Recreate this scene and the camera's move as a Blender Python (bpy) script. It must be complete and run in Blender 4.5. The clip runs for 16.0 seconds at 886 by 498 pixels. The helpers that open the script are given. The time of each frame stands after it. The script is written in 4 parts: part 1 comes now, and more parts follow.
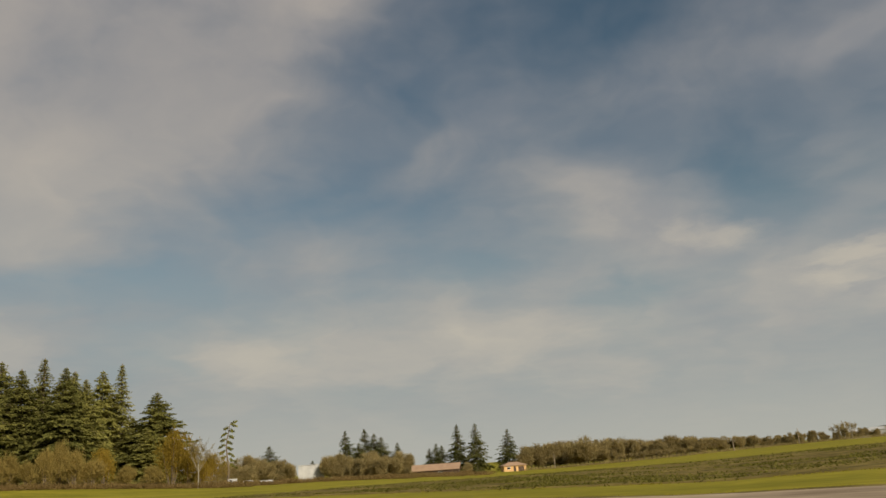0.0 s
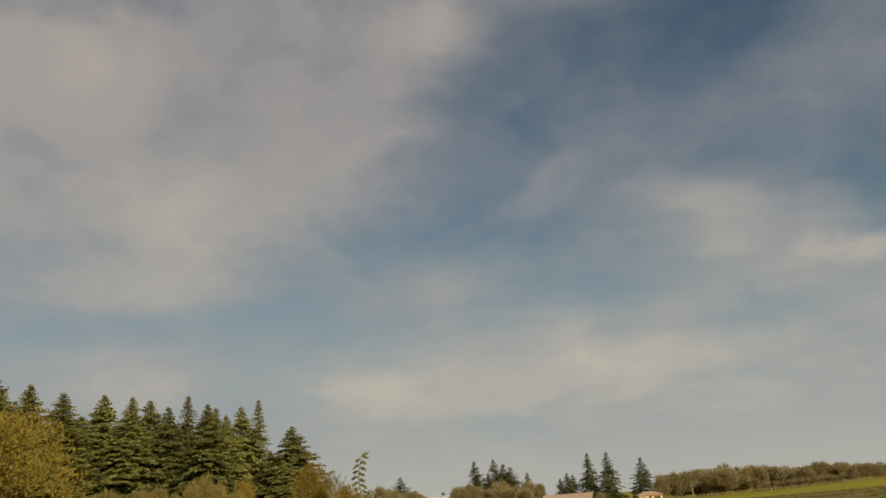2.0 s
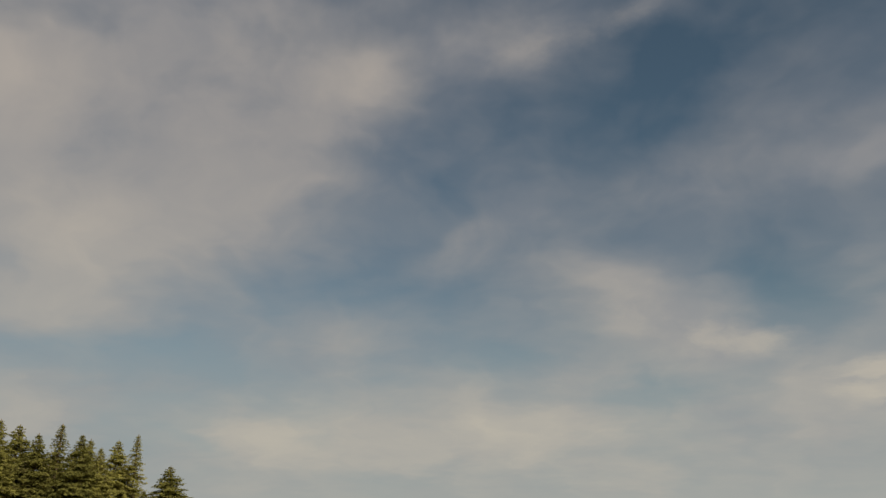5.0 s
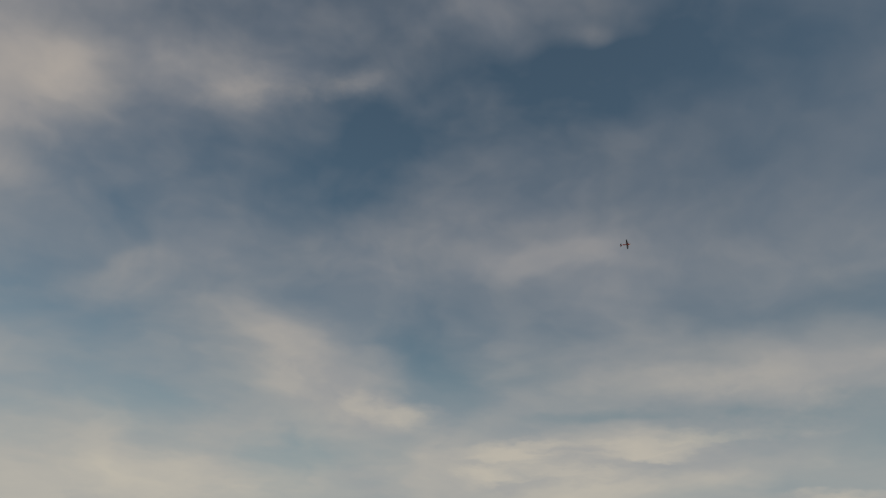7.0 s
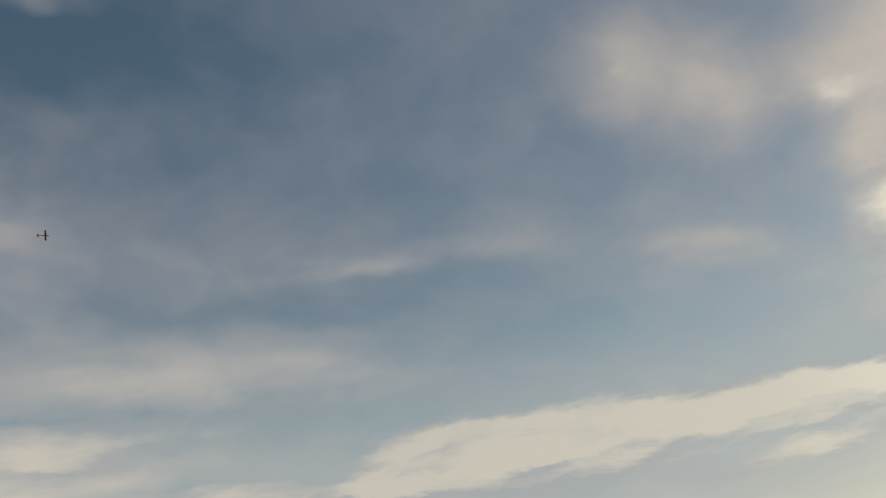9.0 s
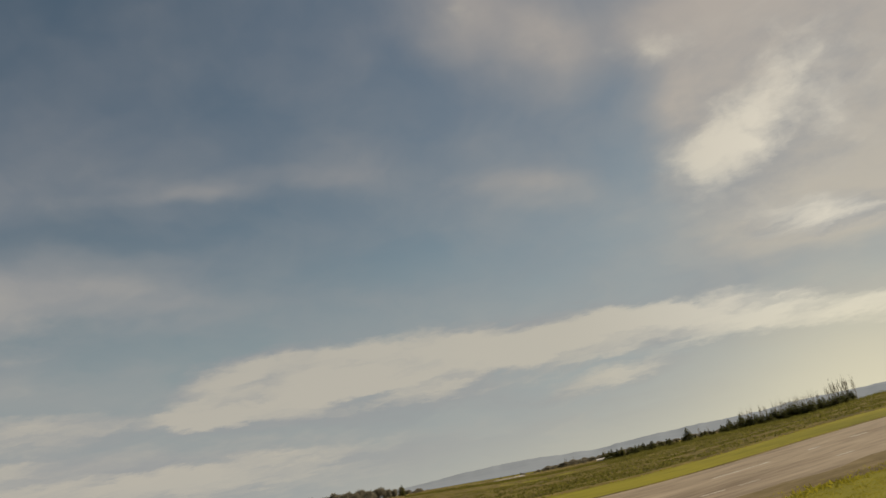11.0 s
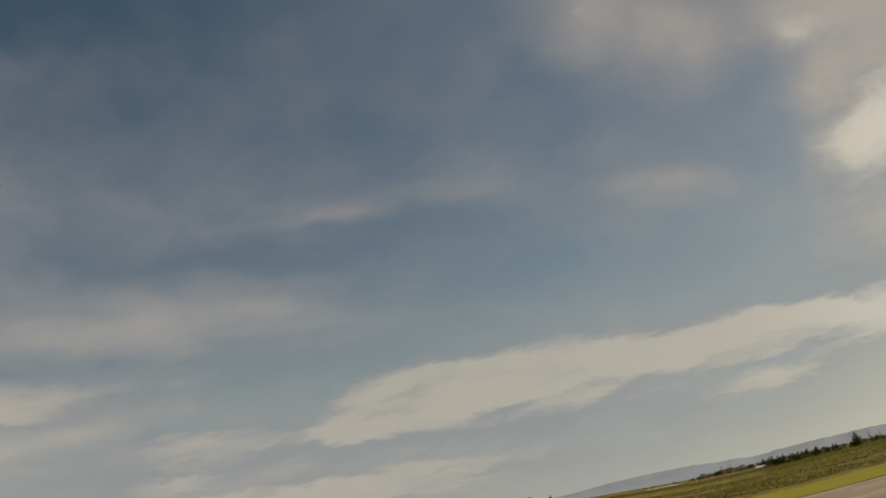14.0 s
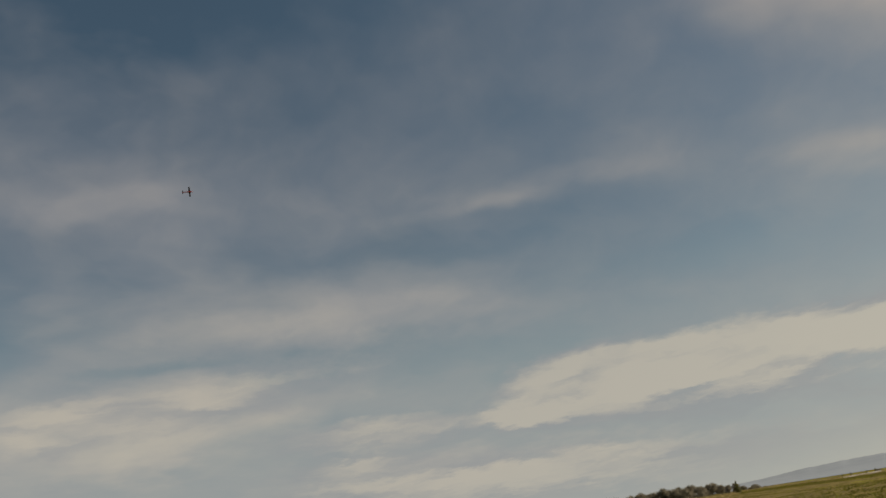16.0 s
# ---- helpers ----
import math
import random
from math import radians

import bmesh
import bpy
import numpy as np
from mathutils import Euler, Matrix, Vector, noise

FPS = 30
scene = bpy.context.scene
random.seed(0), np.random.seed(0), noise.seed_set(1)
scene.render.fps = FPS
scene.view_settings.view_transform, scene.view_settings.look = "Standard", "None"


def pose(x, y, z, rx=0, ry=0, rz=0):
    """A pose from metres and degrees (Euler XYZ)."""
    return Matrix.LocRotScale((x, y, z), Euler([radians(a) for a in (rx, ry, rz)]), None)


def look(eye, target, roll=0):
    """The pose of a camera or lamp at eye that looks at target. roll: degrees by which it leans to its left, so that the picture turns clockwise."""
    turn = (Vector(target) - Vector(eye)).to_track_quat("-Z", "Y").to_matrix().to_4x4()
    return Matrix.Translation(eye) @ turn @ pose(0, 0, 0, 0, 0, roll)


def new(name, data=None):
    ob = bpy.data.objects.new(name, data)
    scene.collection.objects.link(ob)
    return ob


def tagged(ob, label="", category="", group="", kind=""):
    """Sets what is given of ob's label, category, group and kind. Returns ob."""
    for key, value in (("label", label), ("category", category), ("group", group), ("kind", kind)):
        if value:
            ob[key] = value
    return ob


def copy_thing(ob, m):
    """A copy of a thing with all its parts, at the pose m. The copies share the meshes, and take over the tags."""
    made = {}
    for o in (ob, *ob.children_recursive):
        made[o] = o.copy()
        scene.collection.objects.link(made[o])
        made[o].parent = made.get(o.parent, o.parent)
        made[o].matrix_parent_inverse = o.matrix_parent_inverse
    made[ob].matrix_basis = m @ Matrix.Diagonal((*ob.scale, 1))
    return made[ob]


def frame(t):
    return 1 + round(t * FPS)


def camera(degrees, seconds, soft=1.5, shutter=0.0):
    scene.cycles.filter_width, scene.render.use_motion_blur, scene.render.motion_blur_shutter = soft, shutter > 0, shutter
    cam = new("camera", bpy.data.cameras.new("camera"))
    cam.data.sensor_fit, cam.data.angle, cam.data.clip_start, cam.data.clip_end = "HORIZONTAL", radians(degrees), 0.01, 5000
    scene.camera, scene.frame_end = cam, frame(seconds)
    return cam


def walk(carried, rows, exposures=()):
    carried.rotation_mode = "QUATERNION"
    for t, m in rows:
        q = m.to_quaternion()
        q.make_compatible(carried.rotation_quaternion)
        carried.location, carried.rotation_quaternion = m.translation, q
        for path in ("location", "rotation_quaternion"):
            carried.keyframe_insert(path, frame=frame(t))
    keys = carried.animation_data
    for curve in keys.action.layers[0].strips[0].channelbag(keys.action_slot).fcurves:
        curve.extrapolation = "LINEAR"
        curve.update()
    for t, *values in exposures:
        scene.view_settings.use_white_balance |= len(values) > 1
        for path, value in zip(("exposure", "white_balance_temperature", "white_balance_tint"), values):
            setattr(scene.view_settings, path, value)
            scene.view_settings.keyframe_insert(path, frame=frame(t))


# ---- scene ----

# ---------------------------------------------------------------- camera
EYE = (0.0, 0.0, 1.7)


def compass(az, el, dist=1.0):
    """A point seen from the eye at a heading clockwise from +y and an elevation, in degrees."""
    a, e = radians(az), radians(el)
    return Vector((EYE[0] + dist * math.sin(a) * math.cos(e), EYE[1] + dist * math.cos(a) * math.cos(e), EYE[2] + dist * math.sin(e)))


def aim(az, el, lean):
    return look(EYE, compass(az, el, 100), lean)


cam = camera(58.0, 16.0)
walk(cam, [
    (0.0, aim(-0.02, 15.12, -4.05)),
    (0.5, aim(-2.12, 16.04, -4.02)),
    (1.0, aim(-3.90, 17.58, -4.22)),
    (1.5, aim(-6.04, 18.14, -4.23)),
    (2.0, aim(-8.72, 17.76, -4.43)),
    (2.5, aim(-9.82, 18.87, -3.98)),
    (3.0, aim(-9.90, 19.95, -3.43)),
    (3.2, aim(-9.72, 20.09, -3.10)),
    (5.3, aim(1.29, 21.84, 0.32)),
    (5.5, aim(3.70, 22.15, 0.69)),
    (6.0, aim(9.51, 23.36, 2.11)),
    (6.5, aim(16.11, 24.78, 2.69)),
    (7.0, aim(22.79, 25.67, 1.85)),
    (7.5, aim(31.96, 26.58, 0.48)),
    (8.0, aim(44.81, 26.92, 0.12)),
    (8.5, aim(56.50, 26.12, -3.51)),
    (9.0, aim(66.15, 22.98, -9.90)),
    (9.5, aim(73.40, 19.70, -12.85)),
    (9.7, aim(75.70, 17.82, -13.45)),
    (11.8, aim(77.77, 15.70, -10.63)),
    (12.0, aim(76.95, 15.89, -11.07)),
    (12.5, aim(75.23, 16.87, -11.42)),
    (13.0, aim(73.38, 17.71, -11.35)),
    (13.5, aim(70.73, 18.05, -11.50)),
    (14.0, aim(68.10, 18.62, -11.50)),
    (14.5, aim(65.05, 18.96, -11.25)),
    (15.0, aim(62.25, 19.20, -11.00)),
    (15.5, aim(59.30, 19.32, -10.60)),
    (16.0, aim(55.65, 19.72, -10.10)),
], exposures=[(0.0, 0.0), (5.5, -0.04), (7.0, 0.05), (8.5, 0.28), (9.7, 0.24), (12.0, -0.18), (13.5, -0.19), (16.0, -0.08)])

# ---------------------------------------------------------------- sky and sun
SUN_AZ, SUN_EL = 140.0, 30.0
SKY = 0.1
world = bpy.data.worlds.new("sky")
scene.world = world
world.use_nodes = True
wt = world.node_tree
wt.nodes.clear()


def wn(kind, **props):
    node = wt.nodes.new(kind)
    for key, value in props.items():
        setattr(node, key, value)
    return node


def feed(socket, value):
    if isinstance(value, bpy.types.NodeSocket):
        wt.links.new(value, socket)
    else:
        socket.default_value = value


def wmath(op, a, b=0.0, c=0.0, clamp=False):
    node = wn("ShaderNodeMath", operation=op, use_clamp=clamp)
    for socket, value in zip(node.inputs, (a, b, c)):
        feed(socket, value)
    return node.outputs[0]


def wvec(op, a, b=(0, 0, 0), scale=None):
    node = wn("ShaderNodeVectorMath", operation=op)
    feed(node.inputs[0], a)
    feed(node.inputs[1], b)
    if scale is not None:
        feed(node.inputs["Scale"], scale)
    return node.outputs[0]


def wmix(factor, a, b):
    node = wn("ShaderNodeMix", data_type="RGBA")
    feed(node.inputs[0], factor)
    feed(node.inputs[6], a)
    feed(node.inputs[7], b)
    return node.outputs[2]


def wnoise(vector, scale, detail=4.0, rough=0.55, colour=False):
    node = wn("ShaderNodeTexNoise")
    feed(node.inputs["Vector"], vector)
    node.inputs["Scale"].default_value = scale
    node.inputs["Detail"].default_value = detail
    node.inputs["Roughness"].default_value = rough
    return node.outputs[1 if colour else 0]


def wramp(value, lo, hi, a=0.0, b=1.0, smooth=True):
    node = wn("ShaderNodeMapRange", interpolation_type="SMOOTHSTEP" if smooth else "LINEAR", clamp=not smooth)
    feed(node.inputs[0], value)
    for i, v in enumerate((lo, hi, a, b)):
        node.inputs[i + 1].default_value = v
    return node.outputs[0]


def grey(v):
    return (v[0] / SKY, v[1] / SKY, v[2] / SKY, 1.0)


toward = wvec("NORMALIZE", wn("ShaderNodeTexCoord").outputs["Generated"])
split = wn("ShaderNodeSeparateXYZ")
wt.links.new(toward, split.inputs[0])
DX, DY, DZ = split.outputs
azimuth = wmath("MULTIPLY", wmath("ARCTAN2", DX, DY), 57.29578)
height = wmath("MULTIPLY", wmath("ARCSINE", DZ), 57.29578)
join = wn("ShaderNodeCombineXYZ")
wt.links.new(azimuth, join.inputs[0])
wt.links.new(height, join.inputs[1])
# the cloud sheet seen in perspective: streaks flatten towards the horizon
lift = wmath("ADD", wmath("MAXIMUM", DZ, 0.0), 0.16)
sheet = wn("ShaderNodeCombineXYZ")
wt.links.new(wmath("DIVIDE", DX, lift), sheet.inputs[0])
wt.links.new(wmath("DIVIDE", DY, lift), sheet.inputs[1])
sheet = sheet.outputs[0]


def warp(scale, amount, detail):
    shift = wvec("SUBTRACT", wnoise(sheet, scale, detail, 0.6, True), (0.5, 0.5, 0.5))
    return wvec("MULTIPLY", shift, amount)


def lay(where, az, el, wide, high, turn):
    """Coordinates in which an ellipse of that heading, elevation, half sizes and turn in degrees is the unit circle."""
    m = wn("ShaderNodeMapping", vector_type="TEXTURE")
    wt.links.new(where, m.inputs[0])
    m.inputs["Location"].default_value = (az, el, 0)
    m.inputs["Rotation"].default_value = (0, 0, radians(turn))
    m.inputs["Scale"].default_value = (wide, high, 1)
    return m.outputs[0]


place = wvec("ADD", wvec("ADD", join.outputs[0], warp(1.6, (9.0, 4.5, 0.0), 1.5)), warp(5.0, (4.4, 2.6, 0.0), 2.5))

thick_sum = wramp(wnoise(sheet, 1.1, 3.0), 0.3, 0.75, 0.24, 0.50)
thick_sum = wmath("ADD", thick_sum, wramp(height, 15, 4, 0.0, 0.28))
glow_sum = wramp(height, 14, 4, 0.0, 0.16)
total = (0.0, 0.0, 0.0)


def tally(where, amounts, edge=0.0):
    """Add to thickness, brightness and dense cloud, fading from the ellipse's middle to its rim."""
    global total
    g = wn("ShaderNodeTexGradient", gradient_type="SPHERICAL")
    wt.links.new(where, g.inputs[0])
    body = wramp(g.outputs[1], 0.0, edge) if edge else g.outputs[1]
    total = wvec("ADD", wvec("SCALE", amounts, scale=body), total)


def cloud(az, el, wide, high, turn, thick, bright):
    """One soft mass of cloud: heading, elevation, half sizes and turn in degrees, thickness and brightness."""
    tally(lay(place, az, el, wide * 1.3, high * 1.35, turn), (thick, bright, 0.0), 0.9)


# grey-white sheet over the firs
cloud(-35, 25, 24, 12, 0, 0.85, 0.48)
cloud(-37, 31, 9, 5, 0, 0.15, 0.40)
cloud(-26, 20, 9, 5, 0, 0.25, 0.35)
cloud(-15, 26.8, 11, 5.5, 12, 0.60, 0.36)
cloud(-8, 33, 6, 3, 0, 0.25, 0.40)
cloud(-16, 35, 16, 6, 0, 0.60, 0.34)
cloud(1, 35.5, 11, 3.4, 8, 0.35, 0.18)
cloud(-31, 15.5, 10, 2.4, 0, 0.35, 0.25)
cloud(-100, 30, 45, 25, 0, 0.5, 0.4)
# blue channels
cloud(13, 31.5, 12, 4.5, 14, -0.50, 0)
cloud(0, 26.5, 7, 2.0, 40, -0.20, 0)
cloud(-10, 19.6, 8, 2.0, 18, -0.20, 0)
cloud(-25, 13.0, 9, 1.7, 6, -0.28, 0)
cloud(23.5, 18.4, 6, 2.4, -28, -0.30, 0)
cloud(27, 37.5, 14, 4.5, 4, -0.35, 0)
cloud(45, 37.5, 22, 7.5, -4, -0.42, 0)
cloud(66, 4.9, 13, 1.3, -4, -0.50, 0)
cloud(87, 6.0, 10, 1.2, -2, -0.40, 0)
cloud(84, 3.6, 10, 1.0, -2, -0.30, 0)
cloud(57, 12.0, 9, 1.8, 0, -0.40, 0)
cloud(52, 34, 16, 6.5, -4, -0.10, 0)
cloud(62, 28.5, 15, 4, -10, -0.08, 0)
cloud(70, 15.5, 14, 2.0, -3, -0.25, 0)
cloud(56, 19.8, 14, 1.6, 0, -0.18, 0)
cloud(-22.5, 8.6, 4.5, 2.6, 8, -0.40, 0)
cloud(-6, 5.2, 8, 1.0, -4, -0.25, 0)
cloud(13, 11.2, 5, 1.1, 0, -0.30, 0)
# hook and veils in the middle
cloud(1, 22.2, 7, 1.6, 30, 0.18, 0.05)
cloud(8, 22, 6, 3, -25, 0.32, 0.08)
cloud(15, 15.8, 11, 3.6, -20, 0.35, 0.25)
cloud(-9, 15.6, 8, 3, 0, 0.28, 0.12)
cloud(13, 13.4, 11, 3.4, -14, 0.30, 0.26)
cloud(9, 18.0, 8, 3.6, -32, 0.25, 0.20)
cloud(28, 23.5, 16, 6, 0, 0.34, 0.0)
cloud(47, 24.5, 20, 4.5, -2, 0.26, 0.02)
cloud(30, 25.2, 8, 1.4, 4, 0.22, 0.05)
cloud(34.5, 40.6, 2.0, 1.0, 0, 0.25, 0.15)
cloud(29, 42, 8, 2, 0, 0.20, 0.05)
# low cream bands over the fields
cloud(0, 9.6, 18, 3.6, 0, 0.45, 0.50)
cloud(8, 6.5, 14, 2.6, 0, 0.28, 0.40)
cloud(-13, 7.6, 9, 3.2, 0, 0.40, 0.50)
cloud(-32, 9, 11, 3, 0, 0.45, 0.35)
cloud(30, 10.5, 11, 4.0, 8, 0.40, 0.40)
cloud(48, 16.2, 20, 3.3, -5, 0.48, 0.24)
cloud(38, 9.5, 13, 3.2, 3, 0.40, 0.45)
cloud(46, 13.2, 10, 0.8, 1, -0.28, 0)
cloud(62, 4.2, 18, 1.5, -1, 0.35, 0.35)
# wisps
cloud(65, 22.6, 10, 1.1, -1, 0.20, 0.08)
cloud(62, 22.4, 2.4, 0.8, 10, 0.18, 0.18)
cloud(71, 23.2, 6, 2.2, 0, 0.20, 0.10)
cloud(86, 19.2, 4.5, 1.5, -12, 0.28, 0.28)
cloud(82, 20.5, 11, 5, 0, 0.20, 0.16)
# round the sun's side
cloud(84, 32.5, 8, 3.8, 0, 0.42, 0.46)
cloud(90, 28, 10, 4.0, -10, 0.42, 0.48)
cloud(106, 22, 13, 8, 0, 0.60, 0.70)
cloud(105, 13, 12, 5, 0, 0.35, 0.55)
cloud(114, 22, 17, 15, 0, 0.45, 0.75)
cloud(102, 16, 14, 9, 0, 0.22, 0.46)
cloud(104, 28, 9, 7, 0, 0.35, 0.55)
cloud(135, 36, 30, 22, 0, 0.8, 0.9)

near_place = wvec("ADD", wvec("ADD", join.outputs[0], warp(3.0, (3.0, 1.4, 0.0), 2.0)), warp(11.0, (1.9, 1.1, 0.0), 5.0))


def heap(az, el, wide, high, turn, amount):
    """One body of a denser cloud with clear edges."""
    tally(lay(near_place, az, el - 0.18 * high, wide, high * 1.18, turn), (0.0, 0.0, amount))


def wisp(az, el, wide, high, turn, thick, bright=0.0):
    """A smaller, clearer feature of the thin cloud, or a gap in it where thick is below zero."""
    tally(lay(near_place, az, el, wide * 1.4, high * 1.5, turn), (thick * 0.62, bright * 0.5, 0.0), 0.95)


# gaps and folds under the high sheet
wisp(-6.8, 28.0, 5.0, 1.6, 8, -0.30)
wisp(-16.3, 18.4, 4.6, 0.7, -40, -0.22)
wisp(-31.0, 13.4, 6.0, 0.7, 2, -0.42)
wisp(-23.6, 14.1, 6.0, 1.1, 4, -0.26)
wisp(-15.0, 18.6, 4.0, 2.0, -20, -0.18)
wisp(-21.0, 10.4, 3.6, 0.8, -6, -0.30)
wisp(-18.5, 7.4, 4.0, 0.6, -20, -0.34)
wisp(25.0, 34.5, 11.0, 4.0, 4, -0.24)
wisp(12.0, 31.4, 6.0, 2.0, 20, -0.12)
wisp(2.5, 13.2, 4.8, 1.5, -6, -0.40)
wisp(15.6, 11.2, 5.5, 1.1, -4, -0.42)
wisp(22.0, 17.4, 5.5, 1.6, -30, -0.34)
wisp(11.4, 5.2, 6.0, 0.5, -2, -0.26)
wisp(4.5, 13.6, 4.5, 0.5, -14, -0.18)
wisp(28.0, 29.5, 9.0, 2.5, -6, -0.05)
# folds and lit edges
wisp(-9.0, 33.4, 4.5, 2.6, 10, 0.16, 0.30)
wisp(-33.5, 26.0, 4.0, 8.0, 0, 0.10, 0.26)
wisp(4.6, 35.6, 6.0, 1.8, 14, 0.24, 0.10)
wisp(13.5, 37.2, 3.2, 1.2, 16, 0.24, 0.16)
wisp(15.4, 36.9, 1.6, 0.9, 40, 0.10, 0.16)
wisp(-1.2, 22.0, 4.0, 0.7, 30, 0.22, 0.16)
wisp(-6.5, 19.1, 3.4, 0.6, 12, 0.20, 0.12)
wisp(5.0, 23.4, 4.6, 0.9, 4, 0.18, 0.10)
wisp(-9.4, 14.4, 2.8, 2.4, 30, 0.36, 0.26)
wisp(-5.0, 13.8, 2.4, 1.8, 0, 0.30, 0.20)
wisp(7.4, 9.0, 9.0, 1.2, 0, 0.30, 0.46)
wisp(6.2, 10.2, 2.8, 1.6, 40, 0.18, 0.22)
wisp(-15.9, 8.4, 5.5, 1.6, -16, 0.34, 0.40)
wisp(17.0, 14.6, 6.0, 1.6, -12, 0.24, 0.10)
wisp(10.8, 18.6, 4.5, 1.5, -34, 0.24, 0.14)
wisp(23.8, 11.8, 5.0, 1.5, 26, 0.28, 0.24)
wisp(31.0, 15.4, 6.0, 1.2, 16, 0.26, 0.20)
wisp(29.0, 25.0, 7.0, 0.9, 12, 0.18, 0.05)
wisp(32.6, 25.6, 4.0, 0.8, -10, 0.16, 0.08)
wisp(34.4, 40.8, 2.0, 1.2, 0, 0.24, 0.12)
# cream bands between the sheet and the bank
wisp(40.5, 16.0, 9.0, 1.2, -3, 0.50, 0.70)
wisp(52.0, 16.6, 8.0, 0.8, -3, 0.26, 0.20)
wisp(34.5, 13.8, 6.5, 0.5, 2, -0.75)
wisp(46.0, 14.0, 6.0, 0.5, 4, -0.26)
wisp(31.5, 11.4, 9.0, 1.3, 6, 0.50, 0.70)
wisp(45.0, 10.2, 6.0, 1.0, 10, 0.26, 0.26)
wisp(40.0, 12.0, 6.0, 0.6, 10, -0.20)
wisp(63.6, 22.2, 2.6, 0.6, -4, 0.20, 0.14)
wisp(57.0, 22.4, 8.0, 0.5, 2, 0.18, 0.08)
wisp(73.0, 21.9, 6.0, 1.5, -6, 0.16, 0.08)
wisp(85.0, 19.6, 4.5, 0.9, -14, 0.20, 0.14)
wisp(91.0, 16.2, 2.4, 1.4, -30, 0.16, 0.14)
# mottled cloud on the sun's side
wisp(84.0, 33.6, 3.0, 2.4, 40, 0.34, 0.36)
wisp(89.0, 28.2, 4.5, 1.8, -20, 0.34, 0.34)
wisp(93.0, 30.5, 4.0, 1.6, 10, -0.22)
wisp(96.6, 26.4, 3.0, 1.6, -10, 0.30, 0.44)
wisp(93.0, 24.0, 4.0, 1.6, -20, -0.24)
wisp(94.0, 19.5, 3.5, 2.2, -30, -0.22)
wisp(99.5, 22.4, 3.0, 1.4, -40, -0.20)
wisp(77.0, 27.5, 5.0, 2.2, 0, -0.12)

# long bank low on the sun's side
heap(60.2, 9.5, 4.6, 1.9, 16, 1.0)
heap(63.5, 10.2, 4.0, 1.6, 8, 0.6)
heap(59.5, 7.3, 5.0, 1.0, 0, 0.9)
heap(67, 9.2, 7, 2.5, 4, 1.0)
heap(75, 9.1, 9, 2.3, 0, 1.0)
heap(85, 8.7, 10, 2.1, -4, 1.0)
heap(95, 7.6, 10, 2.0, -7, 0.9)
heap(106, 6.2, 11, 1.9, -8, 0.9)
heap(64, 6.9, 7, 1.7, -2, 0.7)
heap(73, 6.9, 9, 1.9, 1, 0.75)
heap(83, 7.0, 9, 1.6, 2, 0.6)
heap(71, 6.75, 8, 0.5, 3, -0.45)
heap(83, 6.7, 7, 0.5, 4, -0.40)
heap(88, 4.9, 8, 1.1, 7, 0.8)
heap(72, 9.4, 13, 1.9, 0, 0.20)
heap(86, 8.6, 12, 1.7, -3, 0.20)
# small flat cloud and the bands beside it
heap(48.5, 7.9, 10, 1.25, -2, 1.0)
heap(48, 6.0, 8, 0.9, 0, 0.6)
heap(59, 3.6, 26, 1.9, -4, 1.0)
heap(43, 15.7, 19, 3.0, -3, 0.42)
heap(37, 11.6, 16, 2.2, 3, 0.75)
heap(27, 11.5, 6, 3.0, 20, 0.45)
heap(15, 16.2, 11, 3.4, -22, 0.58)
heap(20, 14.2, 7, 1.4, -10, 0.35)
# lobes on the edge of the high sheet
heap(6, 35.6, 9, 2.4, 8, 0.60)
heap(15, 37.3, 4.5, 1.6, 12, 0.6)
heap(-8, 33.2, 5, 2.4, 0, 0.45)
# white heap nearest the sun
heap(104, 21, 15, 7.5, 32, 0.62)
heap(98.5, 18.2, 5.5, 4.4, 10, 0.40)
heap(96, 26.3, 6.5, 3.2, -10, 0.42)
heap(88.5, 28.6, 6, 2.2, -18, 0.45)
heap(83, 33, 4, 2.4, 0, 0.5)
heap(105, 11.8, 8, 1.4, -10, 0.8)

parted = wn("ShaderNodeSeparateXYZ")
wt.links.new(total, parted.inputs[0])
thick_sum, glow_sum, heap_sum = wmath("ADD", thick_sum, parted.outputs[0]), wmath("ADD", glow_sum, parted.outputs[1]), parted.outputs[2]
streak = wn("ShaderNodeMapping")
wt.links.new(wvec("ADD", sheet, warp(2.2, (0.35, 0.35, 0.0), 2.0)), streak.inputs[0])
streak.inputs["Rotation"].default_value = (0, 0, radians(62))
streak.inputs["Scale"].default_value = (1.0, 2.2, 1.0)
fibre = wnoise(streak.outputs[0], 2.4, 4.0, 0.5)
puff = wnoise(wvec("MULTIPLY", place, (0.20, 0.30, 1.0)), 1.0, 5.0, 0.5)
ragged = wmath("ADD", wmath("MULTIPLY", wmath("SUBTRACT", fibre, 0.5), 0.40), wmath("MULTIPLY", wmath("SUBTRACT", puff, 0.5), 0.55))
ragged = wmath("MULTIPLY", wramp(azimuth, 20, 52, 1.0, 0.6), ragged)
lump = wmath("SUBTRACT", wnoise(wvec("MULTIPLY", place, (0.10, 0.17, 1.0)), 1.0, 3.0, 0.5), 0.5)
lump = wmath("MULTIPLY", lump, wramp(azimuth, 60, 30, 0.25, 1.0))
cover = wramp(wmath("ADD", wmath("MULTIPLY_ADD", lump, 1.1, thick_sum), ragged), -0.17, 1.05, smooth=False)
